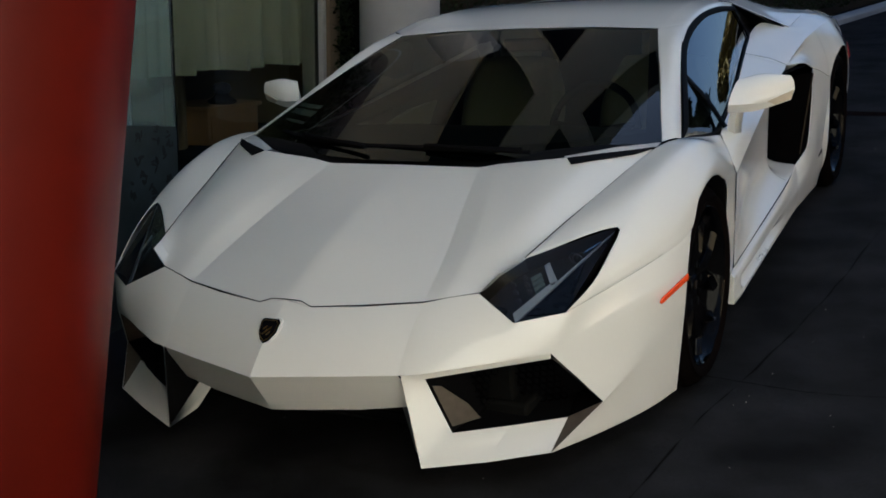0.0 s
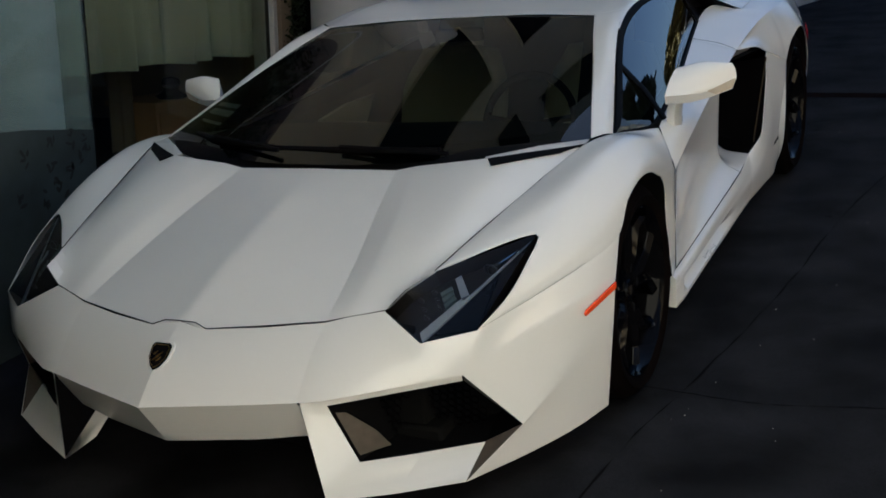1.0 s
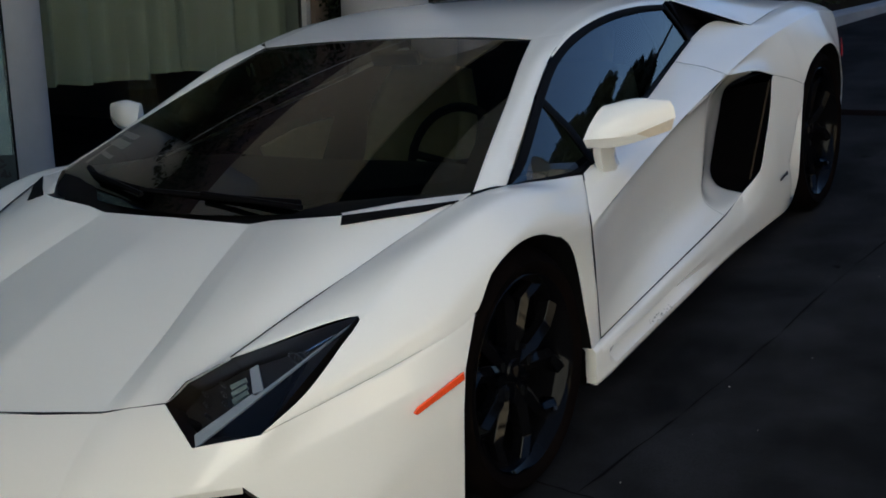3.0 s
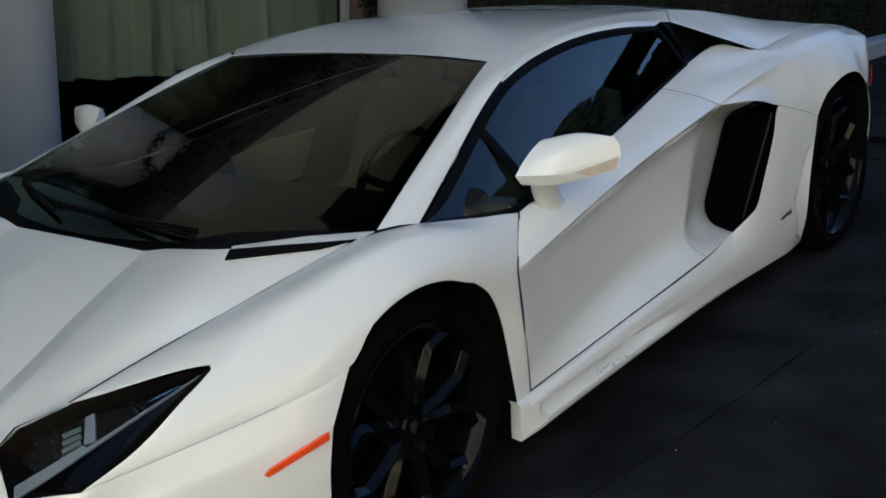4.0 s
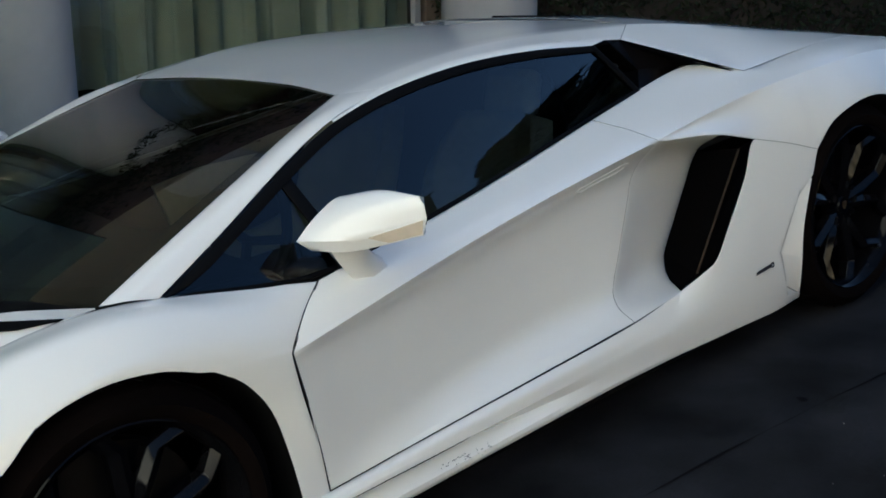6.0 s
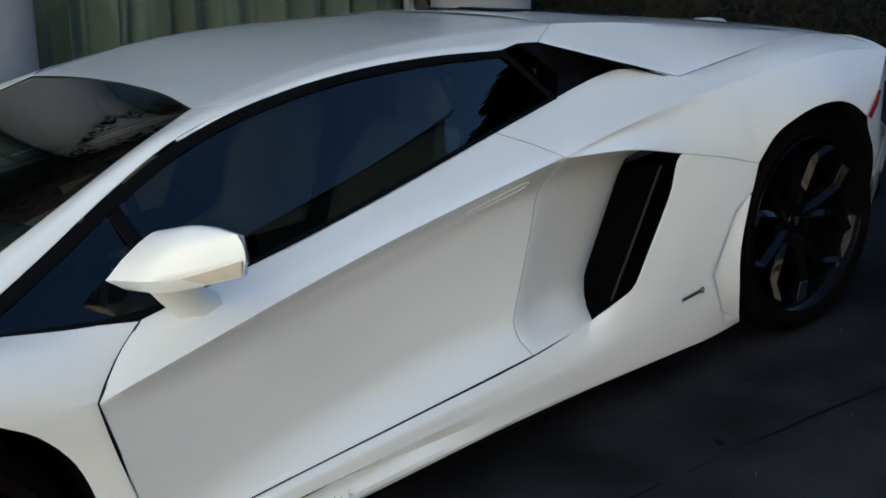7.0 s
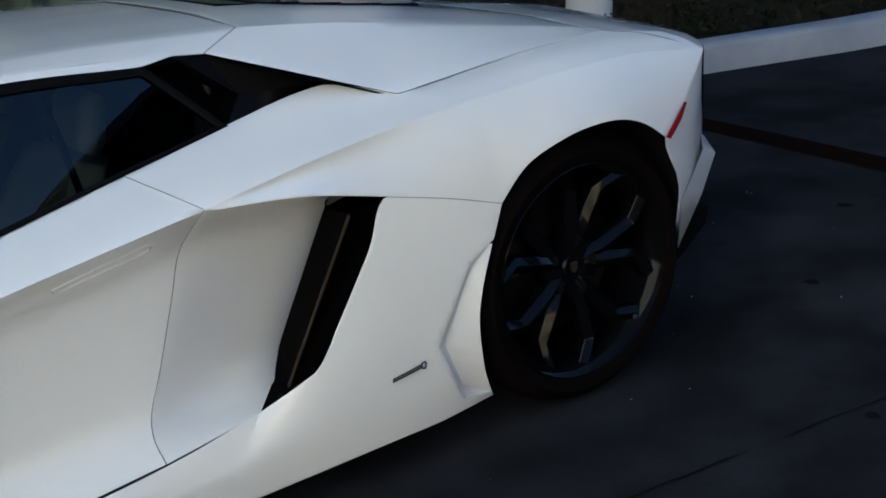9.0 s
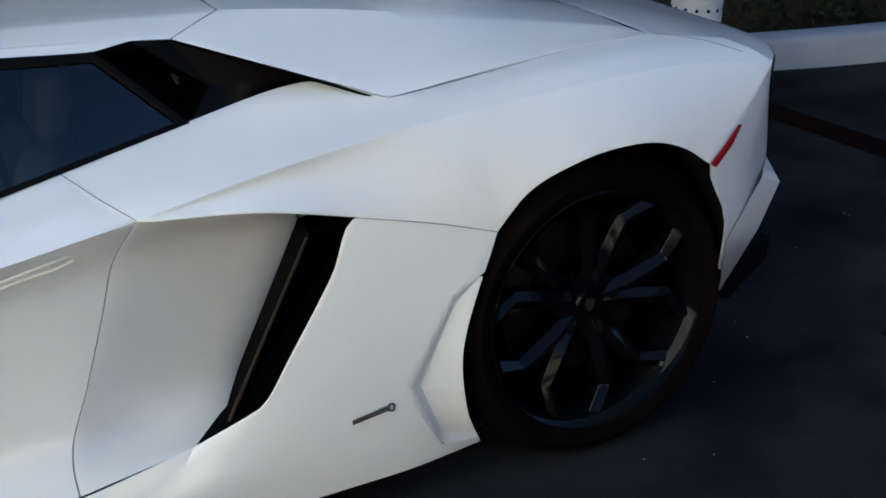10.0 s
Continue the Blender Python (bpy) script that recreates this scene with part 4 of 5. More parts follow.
# headlamps: glass cover over a dark bowl with grey blade, projector and small lamps
HL = [(.548, -.821, .549), (.603, -.803, .601), (.636, -.699, .615), (.839, -.490, .660), (.789, -.797, .507), (.671, -.879, .494)]
for s in BOTH:
    bm = bmesh.new()
    mid = sum((Vector(p) for p in HL), Vector()) / 6 + Vector((.01, -.02, .012))
    vs = [bm.verts.new((p[0] * s, p[1], p[2])) for p in HL]
    vm = bm.verts.new((mid.x * s, mid.y, mid.z))
    for i in range(6):
        bm.faces.new((vs[i], vs[(i + 1) % 6], vm))
    lamp = part("headlight", bm, LENS, car, "angular headlight behind a clear cover", smooth=60)
    lamp.visible_shadow = False
    bm = bmesh.new()
    inn = [(p[0] * .93 + mid.x * .07 - .01, p[1] * .93 + mid.y * .07 + .045, p[2] * .93 + mid.z * .07 - .045) for p in HL]
    for i in range(6):
        j = (i + 1) % 6
        poly(bm, [HL[i], HL[j], inn[j], inn[i]], s < 0)
    poly(bm, inn, s < 0)
    part("lamp_bowl", bm, BOWL, lamp, "dark brown lamp bowl", smooth=10)

    def spot(u, v, lift):
        """A point in the lamp: u from nose to tip, v from the inner to the outer edge."""
        inner_edge = Vector(HL[1]).lerp(Vector(HL[3]), u)
        outer_edge = Vector(HL[5]).lerp(Vector(HL[3]), u)
        p = inner_edge.lerp(outer_edge, v) + Vector((-.006, .02, -.03)) + Vector((.01, -.02, .03)) * lift
        return Vector((p.x * s, p.y, p.z))
    bm = bmesh.new()
    for strip in (((.01, .99), (.01, .80), (.34, .80), (.36, .90), (.70, .90), (.93, .86), (.96, .97), (.60, 1.0), (.30, 1.0)), ((.345, .80), (.345, .22), (.392, .20), (.405, .90))):
        prism(bm, [spot(u, v, .72) for u, v in strip], (0, -.003, .004))
    part("light_blade", bm, GREY, lamp, "pale grey L-shaped light blade", bevel=.001, smooth=0)
    bm = bmesh.new()
    lower_corner = Vector((HL[4][0] * s, HL[4][1], HL[4][2])) + Vector((-.004 * s, .006, -.004))
    prism(bm, [spot(.30, 1.04, .80), spot(.10, 1.02, .80), lower_corner, spot(.66, 1.03, .80)], (0, .003, -.004))
    part("lamp_panel", bm, GLOSS_BLACK, lamp, "gloss black panel in the outer corner", smooth=0)
    bm = bmesh.new()
    c = spot(.60, .52, .55)
    tube(bm, [c + Vector((.019 * math.cos(k * math.pi / 10), -.008 * math.sin(k * math.pi / 10), .017 * math.sin(k * math.pi / 10))) for k in range(21)], .0018, 5)
    part("projector_ring", bm, DARK_CHROME, lamp, "dark chrome projector ring")
    bm = bmesh.new()
    bmesh.ops.create_uvsphere(bm, u_segments=14, v_segments=8, radius=.013, matrix=Matrix.Translation(c + Vector((0, .012, -.004))))
    part("projector_lens", bm, BOWL, lamp, "dark round projector lens")
    bm = bmesh.new()
    prism(bm, [spot(u, v, .7) for u, v in ((.66, .62), (.70, .56), (.80, .62), (.84, .70), (.76, .70))], (0, -.003, .003))
    part("lamp_glint", bm, CHROME, lamp, "small bright reflector facet", smooth=0)
    for u, v in ((.05, .24), (.05, .42), (.05, .60), (.15, .22), (.15, .40), (.15, .58)):
        bm = bmesh.new()
        c = spot(u + .03, v, .55)
        tube(bm, [c + Vector((.0075 * math.cos(k * math.pi / 6), -.0025 * math.sin(k * math.pi / 6), .0075 * math.sin(k * math.pi / 6))) for k in range(13)], .0011, 5)
        bmesh.ops.create_uvsphere(bm, u_segments=8, v_segments=6, radius=.0022, matrix=Matrix.Translation(c))
        part("lamp_bead", bm, DARK_CHROME, lamp, "small round lamp with a bright ring")
    for k in range(4):
        bm = bmesh.new()
        p, q = spot(.22, .30 + k * .14, .45), spot(.31, .30 + k * .14, .45)
        prism(bm, [p, q, spot(.315, .38 + k * .14, .35), spot(.225, .38 + k * .14, .35)], (0, -.003, .004))
        part("lamp_fin", bm, FIN_TEAL, lamp, "small dark teal lamp fin", smooth=0)

# door mirrors
for s in BOTH:
    bm = bmesh.new()
    shell = surface([
        [(.948, .640, .896), (1.02, .685, .906), (1.100, .718, .892)],
        [(.940, .602, .902), (1.02, .650, .914), (1.103, .702, .899)],
        [(.930, .540, .868), (1.02, .600, .884), (1.113, .705, .880)],
        [(.927, .490, .829), (1.02, .572, .825), (1.117, .706, .850)],
        [(.918, .530, .795), (1.00, .580, .792), (1.103, .702, .811)],
        [(.925, .590, .797), (1.00, .640, .799), (1.098, .714, .813)]], nu=4, nv=12, hard=(3, 4))
    shell.append(shell[0])
    add_grid(bm, shell, s < 0)
    bmesh.ops.remove_doubles(bm, verts=bm.verts, dist=0.0005)
    bmesh.ops.holes_fill(bm, edges=bm.edges)
    mirror = part("door_mirror", bm, PAINT, car, "white door mirror on a slanted stalk", smooth=50)
    bm = bmesh.new()
    stalk = [[(.886, .655, .692), (.902, .600, .752), (.932, .545, .822)], [(.914, .648, .676), (.930, .592, .748), (.956, .540, .826)], [(.926, .705, .664), (.944, .640, .738), (.970, .585, .829)],
             [(.918, .770, .668), (.932, .690, .738), (.962, .622, .830)], [(.885, .778, .690), (.904, .698, .748), (.940, .630, .828)], [(.886, .655, .692), (.902, .600, .752), (.932, .545, .822)]]
    add_grid(bm, [spline(r, 8) for r in stalk], s < 0)
    bmesh.ops.remove_doubles(bm, verts=bm.verts, dist=0.0005)
    part("mirror_stalk", bm, PAINT, mirror, smooth=60)
    bm = bmesh.new()
    tube(bm, [((x + .002) * s, y, z) for x, y, z in ((.931, .562, .792), (.950, .552, .794), (.962, .585, .796), (.961, .642, .797))], .0012, 4)
    part("mirror_joint", bm, GAP, mirror, "dark pivot line of the mirror")
    bm = bmesh.new()
    prism(bm, [(x * s, y, z) for x, y, z in ((1.040, .600, .824), (1.112, .700, .848), (1.104, .699, .816), (1.060, .640, .806))], (.003 * s, -.003, 0))
    part("side_indicator", bm, INDICATOR, mirror, "slim clear side indicator", smooth=0)
    bm = bmesh.new()
    prism(bm, [(x * s, y, z) for x, y, z in ((.940, .622, .815), (1.090, .722, .828), (1.092, .722, .880), (.948, .644, .880))], (0, .004, 0))
    part("mirror_glass", bm, CHROME, mirror, "mirror glass", smooth=0)
    if s < 0:
        mirror.matrix_local = Matrix.Translation((-.868, .505, .868)) @ Matrix.Rotation(radians(26), 4, 'Z') @ Matrix.Scale(.92, 4) @ Matrix.Translation((.93, -.56, -.85))


# wheels
def wheel(x, y, z, radius, width, rim_r, s):
    """Five forked spokes on a dished rim. x is the tyre's outer wall."""
    bm = bmesh.new()
    lathe_x(bm, [(rim_r - .006, -.012), (rim_r + .004, -.004), (rim_r - .004, .002), (rim_r - .020, -.012), (rim_r - .030, -.05), (rim_r - .035, -width * .8), (rim_r - .02, -width * .95)], 60)
    hub = -.062 if radius > .34 else -.045
    lathe_x(bm, [(.0, hub + .010), (.030, hub + .010), (.034, hub + .004), (.072, hub), (.080, hub - .03), (.06, hub - .06)], 30)
    ring = part("wheel", bm, GLOSS_BLACK, car, "gloss black alloy wheel with five forked spokes", smooth=35)
    for k in range(5):
        a = 2 * math.pi * k / 5 + .07
        bm = bmesh.new()

        def at(r, da, dx):
            return Vector((dx, r * math.cos(a + da), r * math.sin(a + da)))
        for sgn in (1, -1):
            arm = []
            for r, turn_, half, dx in ((.040, .16, .020, hub + .004), (.105, .17, .023, hub + .022), (.74 * rim_r, .22, .021, hub * .5), (rim_r - .008, .43, .026, -.012)):
                side_a, side_b, top_ = at(r, sgn * turn_ - half / r, dx - .015), at(r, sgn * turn_ + half / r, dx - .015), at(r, sgn * turn_, dx)
                arm.append([bm.verts.new(p) for p in (side_a + Vector((-.030, 0, 0)), side_a, top_, side_b, side_b + Vector((-.030, 0, 0)))])
            for p, q in zip(arm, arm[1:]):
                for i in range(5):
                    j = (i + 1) % 5
                    bm.faces.new((p[i], p[j], q[j], q[i]))
            bm.faces.new(arm[0])
            bm.faces.new(arm[-1][::-1])
        part("spoke", bm, SPOKE, ring, bevel=.002, smooth=20)
        bm = bmesh.new()
        bmesh.ops.create_cone(bm, segments=14, radius1=.013, radius2=.013, depth=.012, cap_ends=True, matrix=Matrix.Translation(at(.070, 0, hub + .006)) @ Matrix.Rotation(radians(90), 4, "Y") @ Matrix.Diagonal((1.2, .8, 1, 1)))
        part("spoke_recess", bm, MATT, ring, "dark bolt recess")
        bm = bmesh.new()
        c = at(.075, .63, hub + .002)
        bmesh.ops.create_cone(bm, segments=10, radius1=.010, radius2=.008, depth=.016, cap_ends=True, matrix=Matrix.Translation(c) @ Matrix.Rotation(radians(90), 4, "Y"))
        part("wheel_bolt", bm, GLOSS_BLACK, ring)
    bm = bmesh.new()
    prism(bm, [(hub + .010, b_ * .36, a_ * .36) for a_, b_ in [(q, p) for p, q in shield]], (.003, 0, 0))
    part("centre_cap", bm, FIN_EDGE, ring, "dark brown centre cap shaped like a shield")
    bm = bmesh.new()
    a = .07 - math.radians(52)
    tube(bm, [at(rim_r - .012, 0, -.03), at(rim_r - .035, 0, -.010)], .005, 8)
    part("valve", bm, DARK_CHROME, ring, "small bright tyre valve")
    bm = bmesh.new()
    h = radius
    lathe_x(bm, [(rim_r - .004, -.004), (rim_r + .012, .010), (rim_r + (h - rim_r) * .45, .012), (h - .035, .004), (h - .012, -.012), (h - .003, -.030), (h, -.06), (h, -width / 2), (h, -width + .06), (h - .012, -width + .01), (h - .05, -width), (rim_r, -width + .01)], 72)
    part("tyre", bm, RUBBER, ring, "low-profile black tyre", smooth=40)
    bm = bmesh.new()
    for k in range(48):
        a = 2 * math.pi * k / 48
        for w0, w1, da in ((-.03, -width * .30, .05), (-width * .34, -width * .62, -.05)):
            p, q = (w0, (h + .001) * math.cos(a), (h + .001) * math.sin(a)), (w1, (h + .001) * math.cos(a + da), (h + .001) * math.sin(a + da))
            tube(bm, [p, q], .0022, 3)
    part("tread_groove", bm, MATT, ring, "dark tread grooves", smooth=0)
    bm = bmesh.new()
    lathe_x(bm, [(.075, hub - .07), (.075, hub - .062), (.19, hub - .062), (.192, hub - .08), (.19, hub - .098), (.075, hub - .098)], 48)
    part("brake_disc", bm, STEEL, ring, "steel brake disc")
    bm = bmesh.new()
    out = [(r * math.cos(t), r * math.sin(t)) for r, t in [(.13, 2.5 + .09 * i) for i in range(8)] + [(.205, 3.13 - .09 * i) for i in range(8)]]
    prism(bm, [(hub - .05, p, q) for p, q in out], (-.075, 0, 0))
    part("brake_caliper", bm, CALIPER, ring, "dark brown brake caliper", bevel=.006)
    ring.matrix_local = Matrix.Translation((x * s, y, z)) @ (Matrix.Identity(4) if s > 0 else Matrix.Rotation(math.pi, 4, "Z"))
    return ring


for s in BOTH:
    wheel(.966, 0, .330, .330, .255, .262, s)
    wheel(.985, 2.7, .355, .355, .335, .284, s)

# chassis and cabin
for nm, lo, hi in (("chassis", (-.66, -.80, .10), (.66, 3.28, .22)), ("side_floor", (.665, .42, .10), (.93, 2.28, .22)), ("side_floor", (-.93, .42, .10), (-.665, 2.28, .22)), ("front_boot", (-.62, -.80, .224), (.62, .05, .50)), ("engine_bay", (-.62, 2.00, .224), (.62, 3.25, .78))):
    bm = bmesh.new()
    box(bm, lo, hi)
    part(nm, bm, MATT, car, "black underbody", bevel=.01)
for s in BOTH:
    bm = bmesh.new()
    add_grid(bm, surface([[(.855, .45, .695), (.82, .95, .735), (.765, 1.35, .785), (.69, 1.90, .860)], [(.78, .45, .66), (.74, .95, .68), (.70, 1.35, .70), (.66, 1.90, .74)], [(.80, .45, .22), (.80, .95, .22), (.76, 1.35, .22), (.70, 1.90, .22)]], 4, 12), s < 0)
    card = part("door_card", bm, TRIM_IN, car, "dark inner door panel", thick=.01)
    bm = bmesh.new()
    prism(bm, [(x * s, y, z) for x, y, z in ((.725, .95, .66), (.735, 1.00, .50), (.735, 1.30, .50), (.690, 1.38, .69), (.705, 1.15, .69))], (-.02 * s, 0, 0))
    part("door_pad", bm, LEATHER, card, "cream leather pad on the door panel", bevel=.006)
dash = surface(full([
    [(0, -.10, .745), (.4, -.09, .745), (.76, .12, .745)],
    [(0, .22, .755), (.4, .22, .755), (.76, .30, .745)],
    [(0, .50, .735), (.4, .52, .735), (.78, .52, .715)],
    [(0, .56, .60), (.4, .58, .60), (.78, .58, .60)],
    [(0, .50, .25), (.4, .50, .25), (.78, .50, .25)]]), 4, 20)
panel("dashboard", [dash], TRIM_IN, car, (1,), "dark dashboard", thick=.01)
bm = bmesh.new()
box(bm, (-.12, .50, .22), (.12, 1.55, .50))
part("centre_console", bm, TRIM_IN, car, "dark centre console", bevel=.03)
bm = bmesh.new()
prism(bm, [(-.66, 1.86, .22), (.66, 1.86, .22), (.60, 1.94, 1.02), (-.60, 1.94, 1.02)], (0, .02, 0))
part("bulkhead", bm, TRIM_IN, car, "dark bulkhead behind the seats", bevel=.01)
bm = bmesh.new()
add_grid(bm, surface(full([[(0, 1.0, 1.062), (.5, .95, 1.035)], [(0, 1.4, 1.085), (.58, 1.3, 1.04)], [(0, 1.95, 1.06), (.58, 1.90, 1.02)]]), 4, 12))
part("headlining", bm, TRIM_IN, car, "dark headlining", thick=.006)
for s in BOTH:
    bm = bmesh.new()
    sx = .36 * s
    add_grid(bm, surface([
        [(sx - .22, 1.02, .40), (sx - .10, .98, .40), (sx + .10, .98, .40), (sx + .22, 1.02, .40)],
        [(sx - .24, 1.30, .42), (sx - .10, 1.28, .36), (sx + .10, 1.28, .36), (sx + .24, 1.30, .42)],
        [(sx - .25, 1.46, .48), (sx - .10, 1.50, .40), (sx + .10, 1.50, .40), (sx + .25, 1.46, .48)],
        [(sx - .25, 1.56, .68), (sx - .10, 1.62, .66), (sx + .10, 1.62, .66), (sx + .25, 1.56, .68)],
        [(sx - .18, 1.66, .84), (sx - .09, 1.70, .84), (sx + .09, 1.70, .84), (sx + .18, 1.66, .84)]], 6, 14))
    seat = part("seat", bm, LEATHER, car, "cream leather bucket seat", thick=.07, smooth=60)
    bm = bmesh.new()
    bmesh.ops.create_cube(bm, size=1, matrix=Matrix.Translation((sx, 1.715, .905)) @ Matrix.Rotation(radians(-14), 4, "X") @ Matrix.Diagonal((.22, .07, .15, 1)))
    part("headrest", bm, LEATHER, seat, bevel=.03)
bm = bmesh.new()
ringp = [(.36 + .175 * math.cos(2 * math.pi * k / 28), .70 + .06 * math.sin(2 * math.pi * k / 28), .70 + .165 * math.sin(2 * math.pi * k / 28)) for k in range(29)]
tube(bm, ringp, .015, 8)
for t in (0.1, math.pi - .1, -math.pi / 2):
    tube(bm, [(.36, .69, .69), (.36 + .17 * math.cos(t), .70 + .058 * math.sin(t), .70 + .16 * math.sin(t))], .014, 6)
part("steering_wheel", bm, TRIM_IN, car, "dark three-spoke steering wheel")
bm = bmesh.new()
bmesh.ops.create_cube(bm, size=1, matrix=Matrix.Translation((0, .93, 1.0)) @ Matrix.Rotation(radians(20), 4, "X") @ Matrix.Diagonal((.20, .025, .055, 1)))
part("rear_view_mirror", bm, TRIM_IN, car, "dark rear-view mirror", bevel=.01)
for u0, u1, v0, v1 in ((-.985, -.80, .262, .290), (-.975, -.785, .205, .245), (-.945, -.775, .150, .168)):
    bm = bmesh.new()
    add_grid(bm, [[screen_point(u0 + (u1 - u0) * i / 4, v) + Vector((0, .002, -.004)) for i in range(5)] for v in (v0, v1)])
    part("window_sticker", bm, PAPER, windscreen, "small pale sticker inside the glass", smooth=0)

# ---- ground: a drive that climbs towards the car's tail and levels out ----
def ground_z(x, y):
    cx, cy = max(-5.0, min(6.0, x)), max(-9.0, min(16.0, y))
    return (0.05 * cx + 0.097 * cy) / 0.994


ASPHALT = material("asphalt", (0.0165, 0.0165, 0.0185), 0.94, spec=0.10, spread=0.40, scale=180, bump=0.5, bump_scale=380, stain=0.7, stain_scale=2.6)
bm = bmesh.new()
xs = [-400, -150, -60, -25, -12, -8, -5] + [-4 + .5 * i for i in range(21)] + [8, 12, 25, 60, 150, 400]
ys = [-400, -150, -60, -25, -15, -9] + [-8.5 + .5 * i for i in range(27)] + [4.83, 5, 6, 8, 12, 25, 60, 150, 400]
vs = [[bm.verts.new((x, y, ground_z(x, y))) for x in xs] for y in ys]
for a, b in zip(vs, vs[1:]):
    for i in range(len(xs) - 1):
        bm.faces.new((a[i], a[i + 1], b[i + 1], b[i]))
ground = tagged(part("ground", bm, ASPHALT, smooth=60), "dark worn asphalt drive that climbs and levels out", "ground", kind="structure")

# joints and cracks cut into the asphalt, as narrow dark grooves filled with tar
TAR = material("tar", (0.006, 0.006, 0.0068), 0.9, spec=0.05, bump=0.2)
RUST = material("brown_joint", (0.0075, 0.0030, 0.0020), 0.95, spec=0.03, spread=0.3, scale=30, bump=0.4, stain=0.3, stain_scale=3)


def ground_strip(name, pts, width, mat, wander, label, n=60, lift=.004):
    rng = random.Random(len(name) + int(100 * pts[0][0]))
    line = spline([(x, y, 0) for x, y in pts], n)
    bm = bmesh.new()
    l, r = [], []
    off = 0.0
    for i, p in enumerate(line):
        d = (line[min(i + 1, n)] - line[max(i - 1, 0)]).normalized()
        nrm = Vector((-d.y, d.x, 0))
        off = off * .8 + rng.uniform(-wander, wander)
        w = (width + 1.5 * wander * rng.uniform(-1, 1)) / 2
        for lst, k in ((l, off + w), (r, off - w)):
            q = p + nrm * k
            lst.append(Vector((q.x, q.y, ground_z(q.x, q.y) + lift)))
    add_grid(bm, [l, r])
    return tagged(part(name, bm, mat, smooth=0), label, "joint", kind="structure")


ground_strip("joint_1", [(.85, -1.6), (.96, -.85), (1.03, -.25), (1.10, .13), (1.20, .80), (1.35, 2.2), (1.55, 3.3)], .005, TAR, .004, "thin dark crack along the drive")
ground_strip("joint_2", [(.95, .02), (1.3, -.02), (1.8, .03), (2.6, -.05)], .005, TAR, .004, "thin dark crack across the drive")
ground_strip("joint_3", [(-1.0, 4.86), (.5, 4.72), (1.5, 4.60), (4.0, 4.35)], .15, RUST, .0012, "brown-filled joint where the drive levels out")
CHIP = material("pale_litter", (0.30, 0.28, 0.24), 0.8)
rng = random.Random(5)
bm = bmesh.new()
for k in range(150):
    x, y = rng.uniform(-.8, 3.2), rng.uniform(-2.2, 4.3)
    r = rng.choice((.001, .0015, .002, .003))
    bmesh.ops.create_icosphere(bm, subdivisions=1, radius=r, matrix=Matrix.Translation((x, y, ground_z(x, y) + r * .6)) @ Matrix.Diagonal((1, rng.uniform(.6, 1.6), .7, 1)))
tagged(part("grit", bm, CHIP, smooth=0), "scattered pale grit and crumbs on the asphalt", "grit", kind="stuff")

# old oil drips, darker than the asphalt
for x, y, r in ((.62, 4.25, .020), (.95, 3.62, .016), (1.55, 3.05, .013), (1.25, 1.9, .012)):
    bm = bmesh.new()
    ring = [Vector((x + r * (1 + .25 * math.sin(3 * a + x * 9)) * math.cos(a) * 1.5, y + r * (1 + .3 * math.cos(2 * a + y)) * math.sin(a), 0)) for a in (2 * math.pi * k / 14 for k in range(14))]
    for p in ring:
        p.z = ground_z(p.x, p.y) + .004
    bm.faces.new([bm.verts.new(p) for p in ring])
    tagged(part("oil_drip", bm, TAR, smooth=0), "small dark oil drip on the asphalt", "stain", kind="structure")

# ---- building beside the drive: columns, curtained shop front, upper storey ----
PLASTER = material("white_plaster", (0.62, 0.61, 0.59), 0.75, spread=0.04, scale=12, bump=0.12, bump_scale=60, stain=0.08, stain_scale=1.2)
COLUMN = material("grey_white_plaster", (0.47, 0.46, 0.445), 0.8, spread=0.04, scale=12, bump=0.12, bump_scale=60, stain=0.10, stain_scale=1.2)
BEIGE = material("beige_render", (0.42, 0.375, 0.27), 0.85, spread=0.06, scale=10, bump=0.15, bump_scale=80, stain=0.12, stain_scale=.8)
CURTAIN = material("pale_curtain", (0.56, 0.56, 0.50), 0.9, spread=0.05, scale=300, bump=0.1, bump_scale=600, stain=0.08, stain_scale=3)
DARKWOOD = material("dark_wood", (0.06, 0.035, 0.022), 0.5, spread=0.3, scale=20, stain=0.2)
BROWN = material("brown_sofa", (0.36, 0.20, 0.10), 0.7, spread=0.2)
DRAPE = material("brown_drape", (0.20, 0.15, 0.10), 0.9, spread=0.1, bump=0.1)
DARKROOM = material("dark_room", (0.20, 0.155, 0.11), 0.9)
REFLECTED = material("reflection_sheet", (0.026, 0.037, 0.040), 0.6, spread=0.25, scale=9, stain=0.4, stain_scale=5)
REFLECTED_LEAF = material("reflected_leaf", (0.012, 0.015, 0.016), 0.7)
FLOOR_Z = -.35


def column(x, y, r, z0, z1, label):
    bm = bmesh.new()
    lathe_z(bm, [(0, 0), (r + .03, 0), (r + .03, .10), (r, .13), (r, (z1 - z0) * .5), (r, z1 - z0), (0, z1 - z0)], 48, (x, y, z0))
    return tagged(part("column", bm, COLUMN, smooth=35), label, "column", kind="structure")


column(-2.46, 4.13, .305, .0, 3.6, "round white plastered column")
column(-3.02, 1.28, .31, -.4, 3.6, "round white plastered column")


